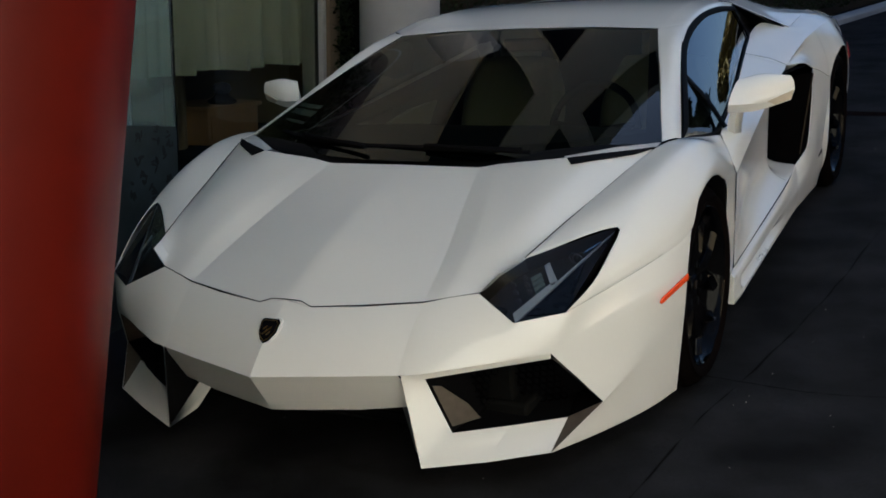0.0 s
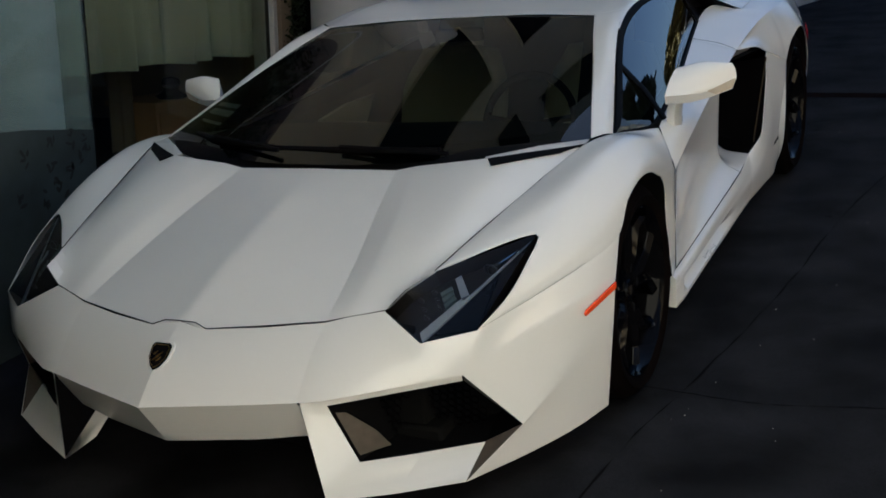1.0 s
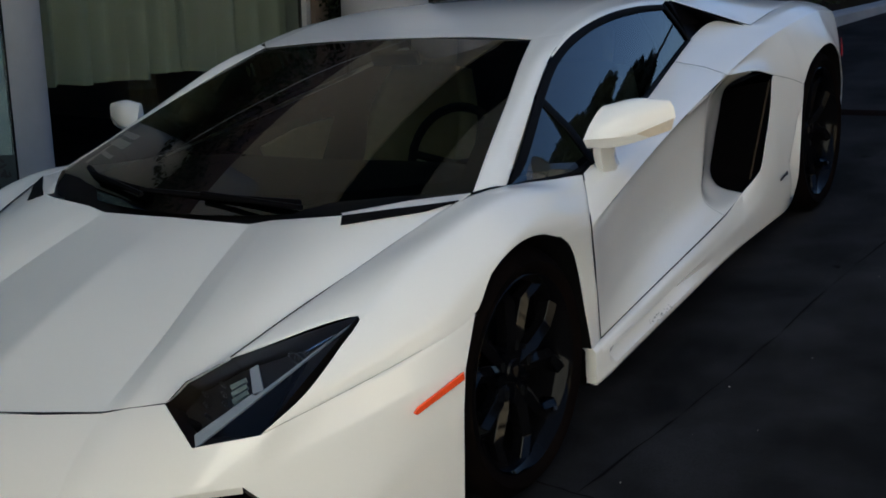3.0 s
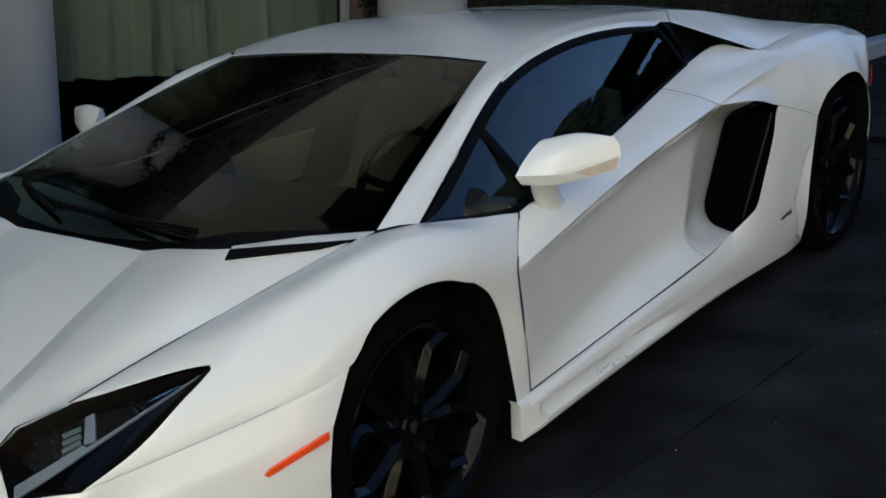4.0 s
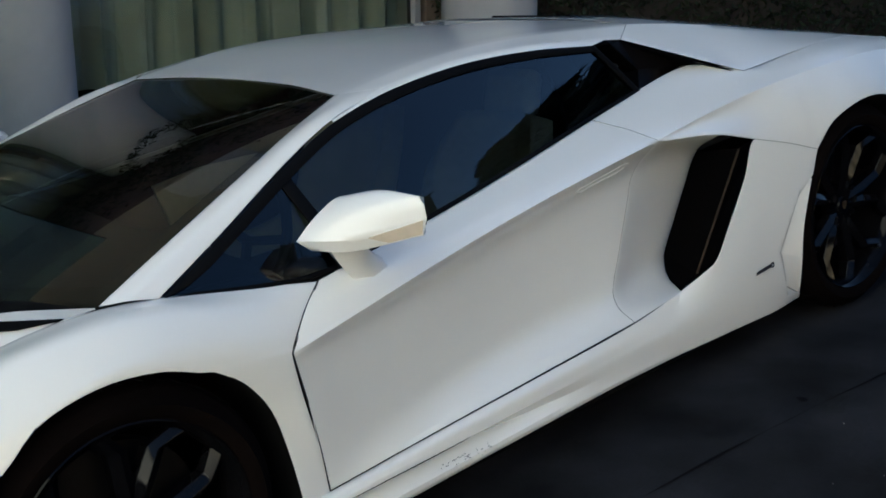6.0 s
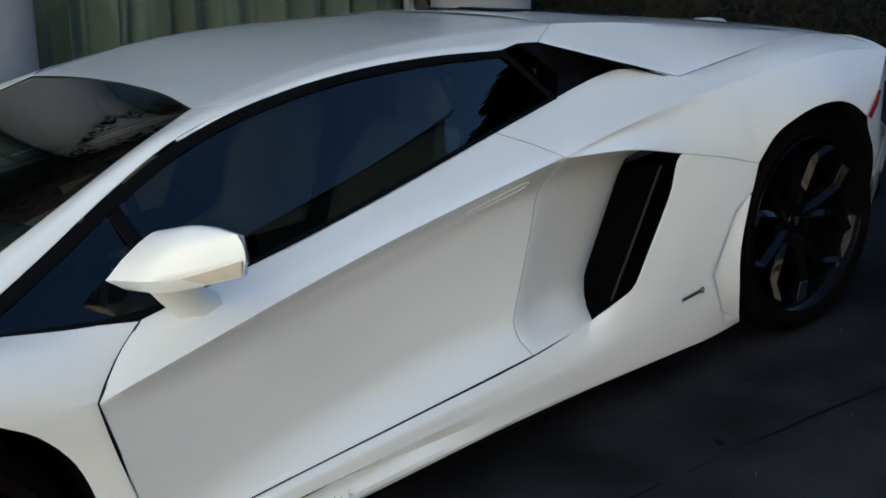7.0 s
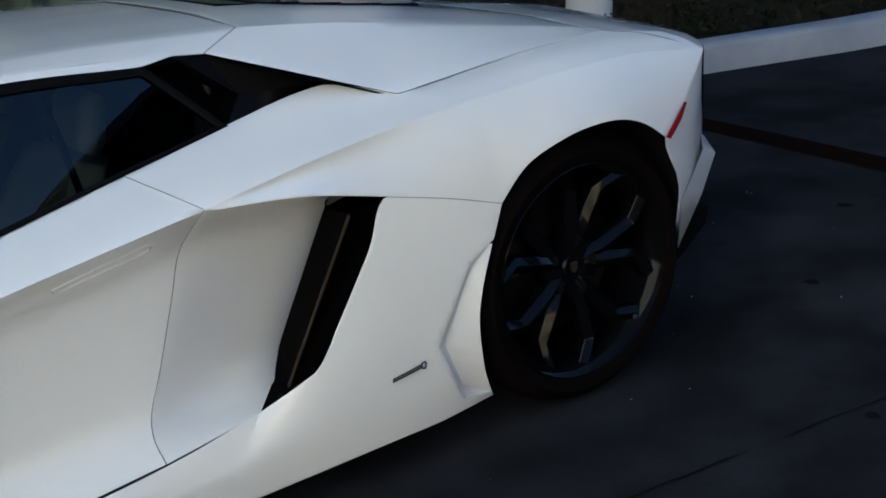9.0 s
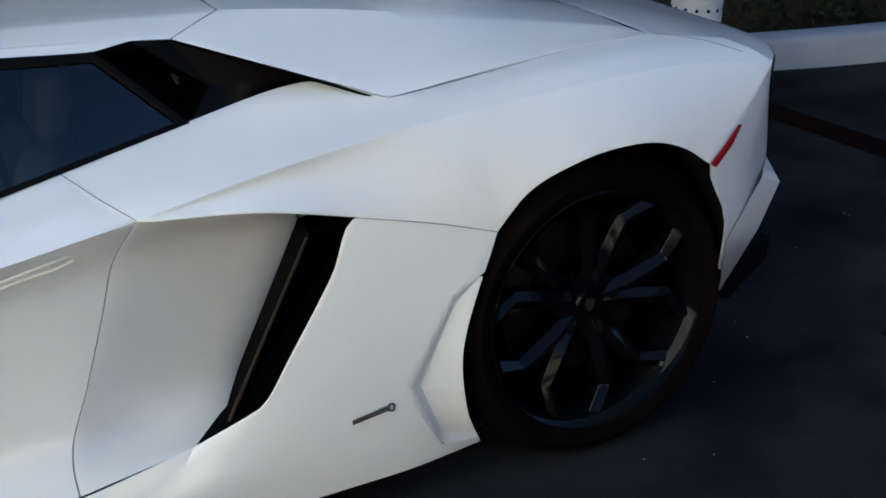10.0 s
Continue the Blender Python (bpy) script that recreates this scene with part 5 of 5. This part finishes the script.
def curtain(name, x, y0, y1, z0, z1, seed, label, mat=CURTAIN, amp=.075, wave=.25):
    rng = random.Random(seed)
    bm = bmesh.new()
    n = int((y1 - y0) / .018)
    ph = [rng.uniform(0, 6) for _ in range(4)]
    rows = []
    for k in range(12):
        z = z0 + (z1 - z0) * k / 11
        row = []
        for i in range(n + 1):
            y = y0 + (y1 - y0) * i / n
            fold = 1.3 - 2.4 * abs(math.sin(math.pi * y / wave + ph[0] + .6 * math.sin(y * 3 + ph[1]))) ** .8 + .5 * math.sin(2 * math.pi * y / (wave * .47) + ph[2])
            row.append(Vector((x + amp * fold * (1 - .35 * k / 11), y + .01 * math.sin(z * 2 + ph[3]), z + (.012 * math.sin(y * 9 + ph[1]) if k == 0 else 0))))
        rows.append(row)
    add_grid(bm, rows)
    return tagged(part(name, bm, mat, smooth=70, thick=.003), label, "curtain")


curtain("curtain", -3.28, 1.0, 2.60, .73, 2.9, 3, "pale grey-green curtain hanging in folds behind glass")
curtain("curtain", -3.29, 2.52, 4.07, .73, 2.9, 4, "pale grey-green curtain hanging in folds behind glass")
curtain("curtain", -3.28, -1.6, .95, .62, 2.9, 6, "pale grey-green curtain hanging in folds behind glass")

# shop-front glazing in thin dark frames
FRAME = material("dark_frame", (0.02, 0.02, 0.02), 0.5)
for k, (y0, y1) in enumerate(((-1.6, 0.94), (.952, 4.04))):
    bm = bmesh.new()
    box(bm, (-3.16, y0, FLOOR_Z), (-3.15, y1, 2.9))
    w = tagged(part("window_%d" % (k + 1), bm, SHOP_GLASS, smooth=0), "tall shop-front pane", "window", kind="structure")
    bm = bmesh.new()
    for y in (y0, y1):
        box(bm, (-3.17, y - .002, FLOOR_Z), (-3.14, y + .002, 2.9))
    part("window_frame", bm, FRAME, w, smooth=0)
# pale jamb at the end of the shop front
bm = bmesh.new()
box(bm, (-3.30, 4.05, FLOOR_Z), (-3.10, 4.10, 3.0))
tagged(part("trim", bm, COLUMN, bevel=.005), "pale jamb at the end of the glazing", "trim", kind="structure")

# room behind the curtain
bm = bmesh.new()
box(bm, (-8, -3, FLOOR_Z - .1), (-3.12, 4.3, FLOOR_Z))
tagged(part("floor", bm, DARKWOOD, smooth=0), "dark wooden floor inside the shop front", "floor", kind="structure")
bm = bmesh.new()
box(bm, (-8.1, -3, FLOOR_Z), (-8, 4.3, 2.92))
box(bm, (-8, 4.15, FLOOR_Z), (-3.1, 4.3, 2.92))
box(bm, (-8, -3, FLOOR_Z), (-3.1, -2.9, 2.92))
tagged(part("wall_room", bm, DARKROOM, smooth=0), "dark walls of the room behind the glass", "wall", kind="structure")
# brown dresser with a dark ornament, and a pale brown drape
dresser = tagged(new("dresser"), "brown wooden dresser in the dim room behind the glass", "dresser")
dresser.matrix_world = Matrix.Translation((-3.85, 3.58, FLOOR_Z))
for nm, lo, hi, bev in (("carcass", (-.22, -.32, .06), (.22, .32, .74), .008), ("top", (-.24, -.345, .74), (.245, .345, .775), .006), ("plinth", (-.20, -.30, 0), (.20, .30, .06), .004), ("drawer", (.22, -.29, .52), (.235, .29, .70), .004), ("drawer", (.22, -.29, .30), (.235, .29, .49), .004)):
    bm = bmesh.new()
    box(bm, lo, hi)
    part(nm, bm, BROWN, dresser, bevel=bev)
bm = bmesh.new()
lathe_z(bm, [(0, 0), (.10, 0), (.12, .02), (.07, .05), (.05, .08), (.075, .11), (.06, .15), (0, .17)], 20, (-3.72, 3.56, FLOOR_Z + .775))
tagged(part("ornament", bm, MATT, smooth=40), "small dark round ornament on the dresser", "ornament")
curtain("drape", -3.75, 2.90, 3.16, -.33, 2.6, 12, "narrow pale brown drape in the dim room", DRAPE, .02, .13)
# upper storey over the shop front: beige, with dark slanted openings between crossing ribs
bm = bmesh.new()
box(bm, (-8, -3, 2.92), (-2.95, 14, 3.2))
tagged(part("ceiling", bm, BEIGE, smooth=0), "beige slab above the shop front", "ceiling", kind="structure")
bm = bmesh.new()
box(bm, (-8.4, 1.2, 3.2), (-3.0, 21, 16))
box(bm, (-8.4, -1.6, 3.2), (-3.0, 1.2, 8.5))
tagged(part("wall_upper", bm, BEIGE, smooth=0), "beige rendered upper storey", "wall", kind="structure")

# slanting dark windows of the upper storey, deep in pale reveals
for k, quad in enumerate(([(1.6, 5.7), (3.3, 5.15), (5.7, 4.35), (5.65, 6.9), (4.2, 7.3), (1.6, 8.6)], [(6.7, 4.7), (7.9, 5.6), (6.65, 6.5)], [(7.2, 10.3), (9.8, 10.2), (12.0, 14.8), (8.1, 13.8)], [(5.4, 9.8), (6.2, 9.6), (6.9, 12.5), (5.6, 12.6)])):
    bm = bmesh.new()
    prism(bm, [(-3.0, y, z) for y, z in quad], (.012, 0, 0))
    w = tagged(part("window_%d" % (k + 3), bm, MATT, smooth=0), "slanting dark window in the beige upper storey", "window", kind="structure")
    bm = bmesh.new()
    tube(bm, [(-2.985, y, z) for y, z in quad + quad[:1]], .03, 4)
    part("window_frame", bm, BEIGE, w, smooth=0)

# frameless glass screen beside the car's nose
bm = bmesh.new()
box(bm, (-1.462, -3.0, ground_z(-1.45, -1) - .1), (-1.450, .27, 2.3))
screen = tagged(part("glass_screen", bm, SCREEN_GLASS, smooth=0), "frameless greenish glass screen standing beside the drive", "glass screen")
bm = bmesh.new()
box(bm, (-1.464, .266, -.2), (-1.448, .274, 2.3))
part("glass_edge", bm, MATT, screen, "dark polished glass edge")
# lower sheet on the screen with dark leaf shapes, painted in as its reflections
bm = bmesh.new()
prism(bm, [(-1.448, -3.0, -.45), (-1.448, .262, -.15), (-1.448, .262, .715), (-1.448, -.10, .757), (-1.448, -3.0, .90)], (.003, 0, 0))
sheet = part("reflection_sheet", bm, REFLECTED, screen, "blue-grey sheet painted for what the lower glass reflects", smooth=0)
rng = random.Random(31)
for k, (y, z) in enumerate(((.03, .70), (.13, .69), (.21, .66), (.015, .60), (.125, .575), (.04, .52), (.19, .60), (-.03, .47), (.10, .46), (.20, .49), (-.12, .64), (-.15, .50))):
    bm = bmesh.new()
    for j in range(rng.randint(4, 7)):
        cy, cz, a = y + rng.gauss(0, .012), z + rng.gauss(0, .022), rng.uniform(0, 6.28)
        l_, w_ = rng.uniform(.010, .022), rng.uniform(.004, .008)
        ring = [(-1.4445, cy + l_ * math.cos(t) * math.cos(a) - w_ * math.sin(t) * math.sin(a), cz + l_ * math.cos(t) * math.sin(a) + w_ * math.sin(t) * math.cos(a)) for t in (2 * math.pi * i / 8 for i in range(8))]
        prism(bm, ring, (.001, 0, 0))
    part("sprig", bm, REFLECTED_LEAF, sheet, "dark leaf shapes painted for reflected foliage", smooth=0)["kind"] = "stuff"

# ---- tail end: low white kerb wall, hedge, perforated post ----
KERB = material("grey_white_paint", (0.40, 0.405, 0.42), 0.8, spread=0.05, scale=15, bump=0.15, bump_scale=70, stain=0.15, stain_scale=2.5)
line = spline([(-2.2, 4.1, 0), (-1.33, 5.40, 0), (-1.06, 5.95, 0), (-.79, 6.52, 0), (-.58, 7.25, 0), (-.42, 8.4, 0), (-.05, 9.8, 0), (.33, 11.3, 0), (.9, 13.5, 0), (2.2, 18, 0)], 50)
bm = bmesh.new()
prof = [(.0, -.1), (.0, .135), (-.012, .150), (-.03, .160), (-.18, .160), (-.20, .150), (-.20, -.1)]
grid = []
for o, h in prof:
    row = []
    for i, p in enumerate(line):
        d = (line[min(i + 1, 50)] - line[max(i - 1, 0)]).normalized()
        nrm = Vector((d.y, -d.x, 0))
        row.append(Vector((p.x + nrm.x * o, p.y + nrm.y * o, ground_z(p.x, p.y) + (h if h < 0 else h * (1 - .60 * ramp_up(6.4, 10.5, p.y))))))
    grid.append(row)
add_grid(bm, grid)
tagged(part("kerb_wall", bm, KERB, smooth=40), "low white painted kerb wall", "kerb", kind="structure")
LEAF = material("hedge_leaf", (0.009, 0.017, 0.006), 0.6, spread=0.3, scale=8, second=(0.026, 0.037, 0.011), spec=0.25)
TWIG = material("hedge_wood", (0.03, 0.022, 0.015), 0.9)


def leaves(name, spots, size, seed, label, category, kind="stuff", mat=LEAF):
    rng = random.Random(seed)
    v, f = [], []
    for c in spots:
        n = Vector((rng.gauss(0, 1), rng.gauss(0, 1), rng.gauss(.4, 1))).normalized()
        u = n.orthogonal().normalized()
        u.rotate(Matrix.Rotation(rng.uniform(0, 6.28), 3, n))
        w = n.cross(u)
        s = size * rng.uniform(.6, 1.4)
        i = len(v)
        v += [c - u * s, c + w * s * .45 + n * s * .12, c + u * s, c - w * s * .45 + n * s * .12]
        f += [(i, i + 1, i + 2), (i, i + 2, i + 3)]
    me = bpy.data.meshes.new(name)
    me.from_pydata([tuple(p) for p in v], [], f)
    me.materials.append(mat)
    return tagged(new(name, me), label, category, kind=kind)


rng = random.Random(11)
spots, core = [], []
for i in range(51):
    d = (line[min(i + 1, 50)] - line[max(i - 1, 0)]).normalized()
    core.append((line[i], Vector((d.y, -d.x, 0))))
for k in range(45000):
    f = 49.9 * rng.random() ** 1.3
    i = int(f)
    p, nrm = core[i][0].lerp(core[i + 1][0], f - i), core[i][1]
    z = rng.uniform(.0, 1.9)
    o = -.33 - abs(rng.gauss(0, .10)) - .03 * z + .06 * math.sin(f * 1.1) + .04 * math.sin(f * 2.7 + z * 3)
    q = p + nrm * o
    spots.append(Vector((q.x, q.y, ground_z(q.x, q.y) + .12 + z)))
leaves("hedge", spots, .024, 2, "dense dark green clipped hedge behind the kerb wall", "hedge")
bm = bmesh.new()
add_grid(bm, [[Vector((p.x + n_.x * o, p.y + n_.y * o, ground_z(p.x, p.y) + h)) for p, n_ in core] for o, h in ((-.50, -.1), (-.50, 1.9), (-1.3, 1.95), (-1.3, -.1))])
tagged(part("hedge_core", bm, TWIG, smooth=0), "dark twiggy inside of the hedge", "hedge", kind="stuff")

# ivy between the glazing and the column
rng = random.Random(8)
spots = [Vector((-3.0 + rng.gauss(0, .05), 4.17 + abs(rng.gauss(0, .05)), rng.uniform(-.1, 3.2))) for k in range(1500)]
leaves("ivy", spots, .028, 3, "dark ivy climbing beside the white column", "ivy")
# recess wall: its deep shade is put in as cavity black
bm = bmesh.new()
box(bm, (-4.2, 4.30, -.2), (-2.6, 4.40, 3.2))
tagged(part("wall_end", bm, MATT, smooth=0), "recess wall behind the column, coloured black for its shade", "wall", kind="structure")

# dark timber fascia over the glazing, with ivy hanging from its foot
bm = bmesh.new()
box(bm, (-3.10, -3.0, 2.45), (-2.64, 9.0, 2.915))
tagged(part("beam", bm, DARKWOOD, bevel=.01), "dark timber fascia beam above the shop front", "beam", kind="structure")
rng = random.Random(17)
spots = [Vector((-2.62 + abs(rng.gauss(0, .04)), rng.uniform(.3, 5.2), 2.46 - abs(rng.gauss(0, .10)) + .35 * rng.random() ** 2)) for k in range(2600)]
leaves("ivy", spots, .030, 13, "dark ivy hanging along the timber fascia", "ivy")

# vine round the nearer column, and a white cord slung from the slab
rng = random.Random(21)
vine = spline([(-2.70, 1.62, 2.9), (-2.67, 1.56, 2.15), (-2.66, 1.30, 2.05), (-2.62, 1.10, 2.14), (-2.50, .92, 2.28)], 60)
spots = [rng.choice(vine) + Vector((abs(rng.gauss(0, .03)), rng.gauss(0, .03), rng.gauss(0, .03))) for k in range(420)]
leaves("ivy", spots, .022, 9, "trailing ivy strand round the white column", "ivy")
bm = bmesh.new()
tube(bm, spline([(-2.95, -.35, 1.50), (-2.41, .70, 1.81), (-1.87, 1.76, 2.12), (-1.80, 4.6, 2.9)], 40), .004, 6)
tagged(part("cord", bm, PLASTER, smooth=60), "thin white cord slung beside the column", "cord")

# white perforated post
bm = bmesh.new()
pz = ground_z(-.97, 4.46)
lathe_z(bm, [(0, 0), (.13, 0), (.13, .02), (.108, .03), (.108, .61), (.100, .635), (.075, .652), (0, .660)], 32, (-.97, 4.46, pz))
post = tagged(part("perforated_post", bm, PLASTER, smooth=35), "round white post pierced with rows of small holes", "post")
bm = bmesh.new()
for r in range(9):
    for k in range(14):
        a = 2 * math.pi * (k + .5 * (r % 2)) / 14
        c = Vector((-.97 + .1075 * math.cos(a), 4.46 + .1075 * math.sin(a), pz + .12 + r * .055))
        bmesh.ops.create_cone(bm, segments=8, radius1=.008, radius2=.008, depth=.004, cap_ends=True, matrix=Matrix.Translation(c) @ Vector((math.cos(a), math.sin(a), 0)).to_track_quat("Z", "Y").to_matrix().to_4x4())
part("post_hole", bm, MATT, post, "rows of dark round holes", smooth=0)["kind"] = "stuff"

# tall red planter close to the start of the walk
RED = material("red_enamel", (0.12, 0.005, 0.001), 0.45, coat=0.0, spec=0.25, spread=0.06, scale=6, stain=0.15, stain_scale=3)
bm = bmesh.new()
rz = ground_z(-.213, -1.905)
planter = tagged(new("planter"), "tall tapering red enamelled planter standing on the drive", "planter")
planter.matrix_world = Matrix.Translation((-.213, -1.905, rz))
lathe_z(bm, [(0, .0), (.178, .0), (.180, .02), (.222, .345), (.308, 1.02), (.366, 1.475), (.384, 1.615), (.350, 1.615), (.340, 1.55), (0, 1.54)], 64)
part("body", bm, RED, planter, smooth=40)
bm = bmesh.new()
lathe_z(bm, [(.384, 1.615), (.392, 1.622), (.396, 1.640), (.390, 1.655), (.365, 1.655), (.352, 1.640), (.350, 1.615)], 64)
part("rim", bm, RED, planter, "rounded red rim", smooth=60)
bm = bmesh.new()
lathe_z(bm, [(0, -.02), (.165, -.02), (.170, -.005), (.168, .0), (0, .0)], 48)
part("foot", bm, MATT, planter, "dark recessed foot", smooth=40)

BLOCKER = material("dark_blocker", (0.022, 0.018, 0.014), 0.7, spread=0.3, scale=25, bump=0.2, bump_scale=90, stain=0.3, stain_scale=2)
# unseen dark wall before the glass screen, added to block light from the front
bm = bmesh.new()
box(bm, (-3.2, -3.95, -1.0), (1.20, -3.75, 4.8))
box(bm, (-1.62, -3.745, -1.0), (-1.47, -2.2, 2.7))
tagged(part("wall_blocker", bm, BLOCKER, bevel=.01), "unseen dark wall added across the foot of the drive to block light", "wall", kind="structure")
# unseen overhead slab, added to keep sky light off the far front corner
bm = bmesh.new()
box(bm, (-3.2, -3.74, 3.30), (.0, -.9, 3.42))
tagged(part("ceiling_blocker", bm, BLOCKER, bevel=.01), "unseen dark cover added by the glass screen to block sky light", "canopy", kind="structure")

# unseen pale concrete beyond the drive, added to bounce sun onto the car
CONCRETE = material("bounce_concrete", (0.62, 0.56, 0.47), 0.9, spread=0.08, scale=20, bump=0.2, bump_scale=120, stain=0.2, stain_scale=.8)


def pavement(name, x0, x1, y0, y1):
    bm = bmesh.new()
    nx, ny = 10, 10
    rows = [[Vector((x0 + (x1 - x0) * i / nx, y0 + (y1 - y0) * j / ny, 0)) for i in range(nx + 1)] for j in range(ny + 1)]
    for r in rows:
        for p in r:
            p.z = ground_z(p.x, p.y) + .10
    add_grid(bm, rows)
    return tagged(part(name, bm, CONCRETE, smooth=60, thick=.16), "unseen pale concrete slab added to bounce sunlight onto the car", "pavement", kind="structure")


pavement("pavement_bounce_1", 11.5, 15.0, -11, 15)
pavement("pavement_bounce_2", 1.0, 11.0, -15, -2.9)

# ---- opposite side: houses and trees seen only as reflections, and unseen light helpers ----
FACADE = material("bounce_render", (0.90, 0.79, 0.62), 0.85, spread=0.05, scale=4, stain=0.1, stain_scale=.5)
ROOFT = material("dark_slate_roof", (0.035, 0.033, 0.034), 0.8, spread=0.2)


# brown kept dark: the long house's shade is put into its wall colour
SHADED = material("shaded_brown_render", (0.31, 0.215, 0.12), 0.85, spread=0.06, scale=4, stain=0.15, stain_scale=.5)
YELLOW = material("yellow_render", (0.74, 0.57, 0.34), 0.85, spread=0.05, scale=4, stain=0.15, stain_scale=.5)
PALE = material("pale_render", (0.40, 0.31, 0.195), 0.85, spread=0.05, scale=4, stain=0.1, stain_scale=.5)


def house(x, y, z, sx, sy, h, turn, label, wall=FACADE, glazed=True):
    e = tagged(new("house"), label, "house")
    e.matrix_world = pose(x, y, z, 0, 0, turn)
    bm = bmesh.new()
    box(bm, (-sx / 2, -sy / 2, 0), (sx / 2, sy / 2, h))
    part("wall", bm, wall, e, smooth=0)
    bm = bmesh.new()
    prism(bm, [(-sx / 2 - .3, -sy / 2 - .3, h), (sx / 2 + .3, -sy / 2 - .3, h), (0, -sy / 2 - .3, h + 1.6)], (0, sy + .6, 0))
    part("roof", bm, ROOFT, e, smooth=0)
    for r in range(int(h // 2.8) if glazed else 0):
        for c in range(int(sy // 2.4)):
            bm = bmesh.new()
            yy = -sy / 2 + 1.3 + c * 2.4
            for side_x in (-sx / 2 - .02,):
                box(bm, (side_x, yy - .5, 1 + r * 2.8), (side_x + .08, yy + .5, 2.4 + r * 2.8))
            part("window", bm, GLOSS_BLACK, e, smooth=0)
    return e


house(19, 8, .4, 8, 38, 5.0, 0, "sunlit pale house across the drive", PALE)
house(17.5, 2.0, .4, 6, 8, 6.3, 0, "sunlit yellow house across the drive", YELLOW)
house(10.6, 23.5, .3, 7, 40, 3.3, 0, "long brown house across the drive, shade put into its wall colour", SHADED)
# unseen black block, added to darken what the side windows reflect
DARK_BLOCK = material("dark_silhouette", (0.004, 0.0042, 0.0046), 0.8, spec=0.03, spread=0.1, stain=0.2, stain_scale=.3)
house(30, 22.5, .8, 10, 11, 18, 0, "unseen black block behind the pale house, added for dark window reflections", DARK_BLOCK, False)
# unseen house, added as a warm reflector for the nose and bumper
house(6.5, -9.3, -1.0, 8, 8.4, 11.0, -38, "unseen yellowish house added beyond the drive's foot to bounce sunlight", FACADE, False)


# lit copy of the leaf: yellow sunlight is put into its colour
SUNLIT_LEAF = material("sunlit_leaf", (0.10, 0.085, 0.020), 0.6, spread=0.3, scale=6, second=(0.20, 0.15, 0.03), spec=0.25)


def tree(x, y, h, seed, mat=LEAF, label="dark leafy tree across the drive"):
    rng = random.Random(seed)
    e = tagged(new("tree"), label, "tree", group="trees across the drive")
    z = ground_z(x, y)
    e.matrix_world = Matrix.Translation((x, y, z - .1))
    bm = bmesh.new()
    for r0, pts in ((.16, [(0, 0, 0), (.1, .05, h * .25), (0, .1, h * .5), (.1, 0, h * .8)]), *[(.06, [(0, .05, h * .35), (rng.uniform(-1, 1), rng.uniform(-1, 1), h * .55), (rng.uniform(-1.6, 1.6), rng.uniform(-1.6, 1.6), h * .75)]) for _ in range(6)]):
        tube(bm, spline(pts, 8), r0, 8)
    part("trunk", bm, TWIG, e)
    lumps = [(Vector((rng.gauss(0, h * .17), rng.gauss(0, h * .17), h * rng.uniform(.45, .95))), rng.uniform(.10, .18) * h) for _ in range(16)]
    v, f = [], []
    for _ in range(15000):
        c, r = rng.choice(lumps)
        d = Vector((rng.gauss(0, 1), rng.gauss(0, 1), rng.gauss(0, 1))).normalized() * r * rng.uniform(.6, 1.05)
        p = c + d
        u = Vector((rng.gauss(0, 1), rng.gauss(0, 1), rng.gauss(0, 1))).normalized()
        w = u.orthogonal().normalized()
        i = len(v)
        v += [p - u * .18, p + w * .12, p + u * .18, p - w * .12]
        f.append((i, i + 1, i + 2, i + 3))
    me = bpy.data.meshes.new("crown")
    me.from_pydata([tuple(q) for q in v], [], f)
    me.materials.append(mat)
    c = new("crown", me)
    c.parent = e


for k, (x, y, h) in enumerate(((11, 19, 5.5), (12, -16, 6), (4.7, 29, 3.6), (5.5, 14.2, 3.0), (6.6, 17.5, 3.4), (6.2, 8.9, 4.1), (6.1, 11.6, 4.1))):
    tree(x, y, h, k, *((SUNLIT_LEAF, "tree beyond the drive with yellow sunlight put into its leaf colour") if y == 29 else ()))
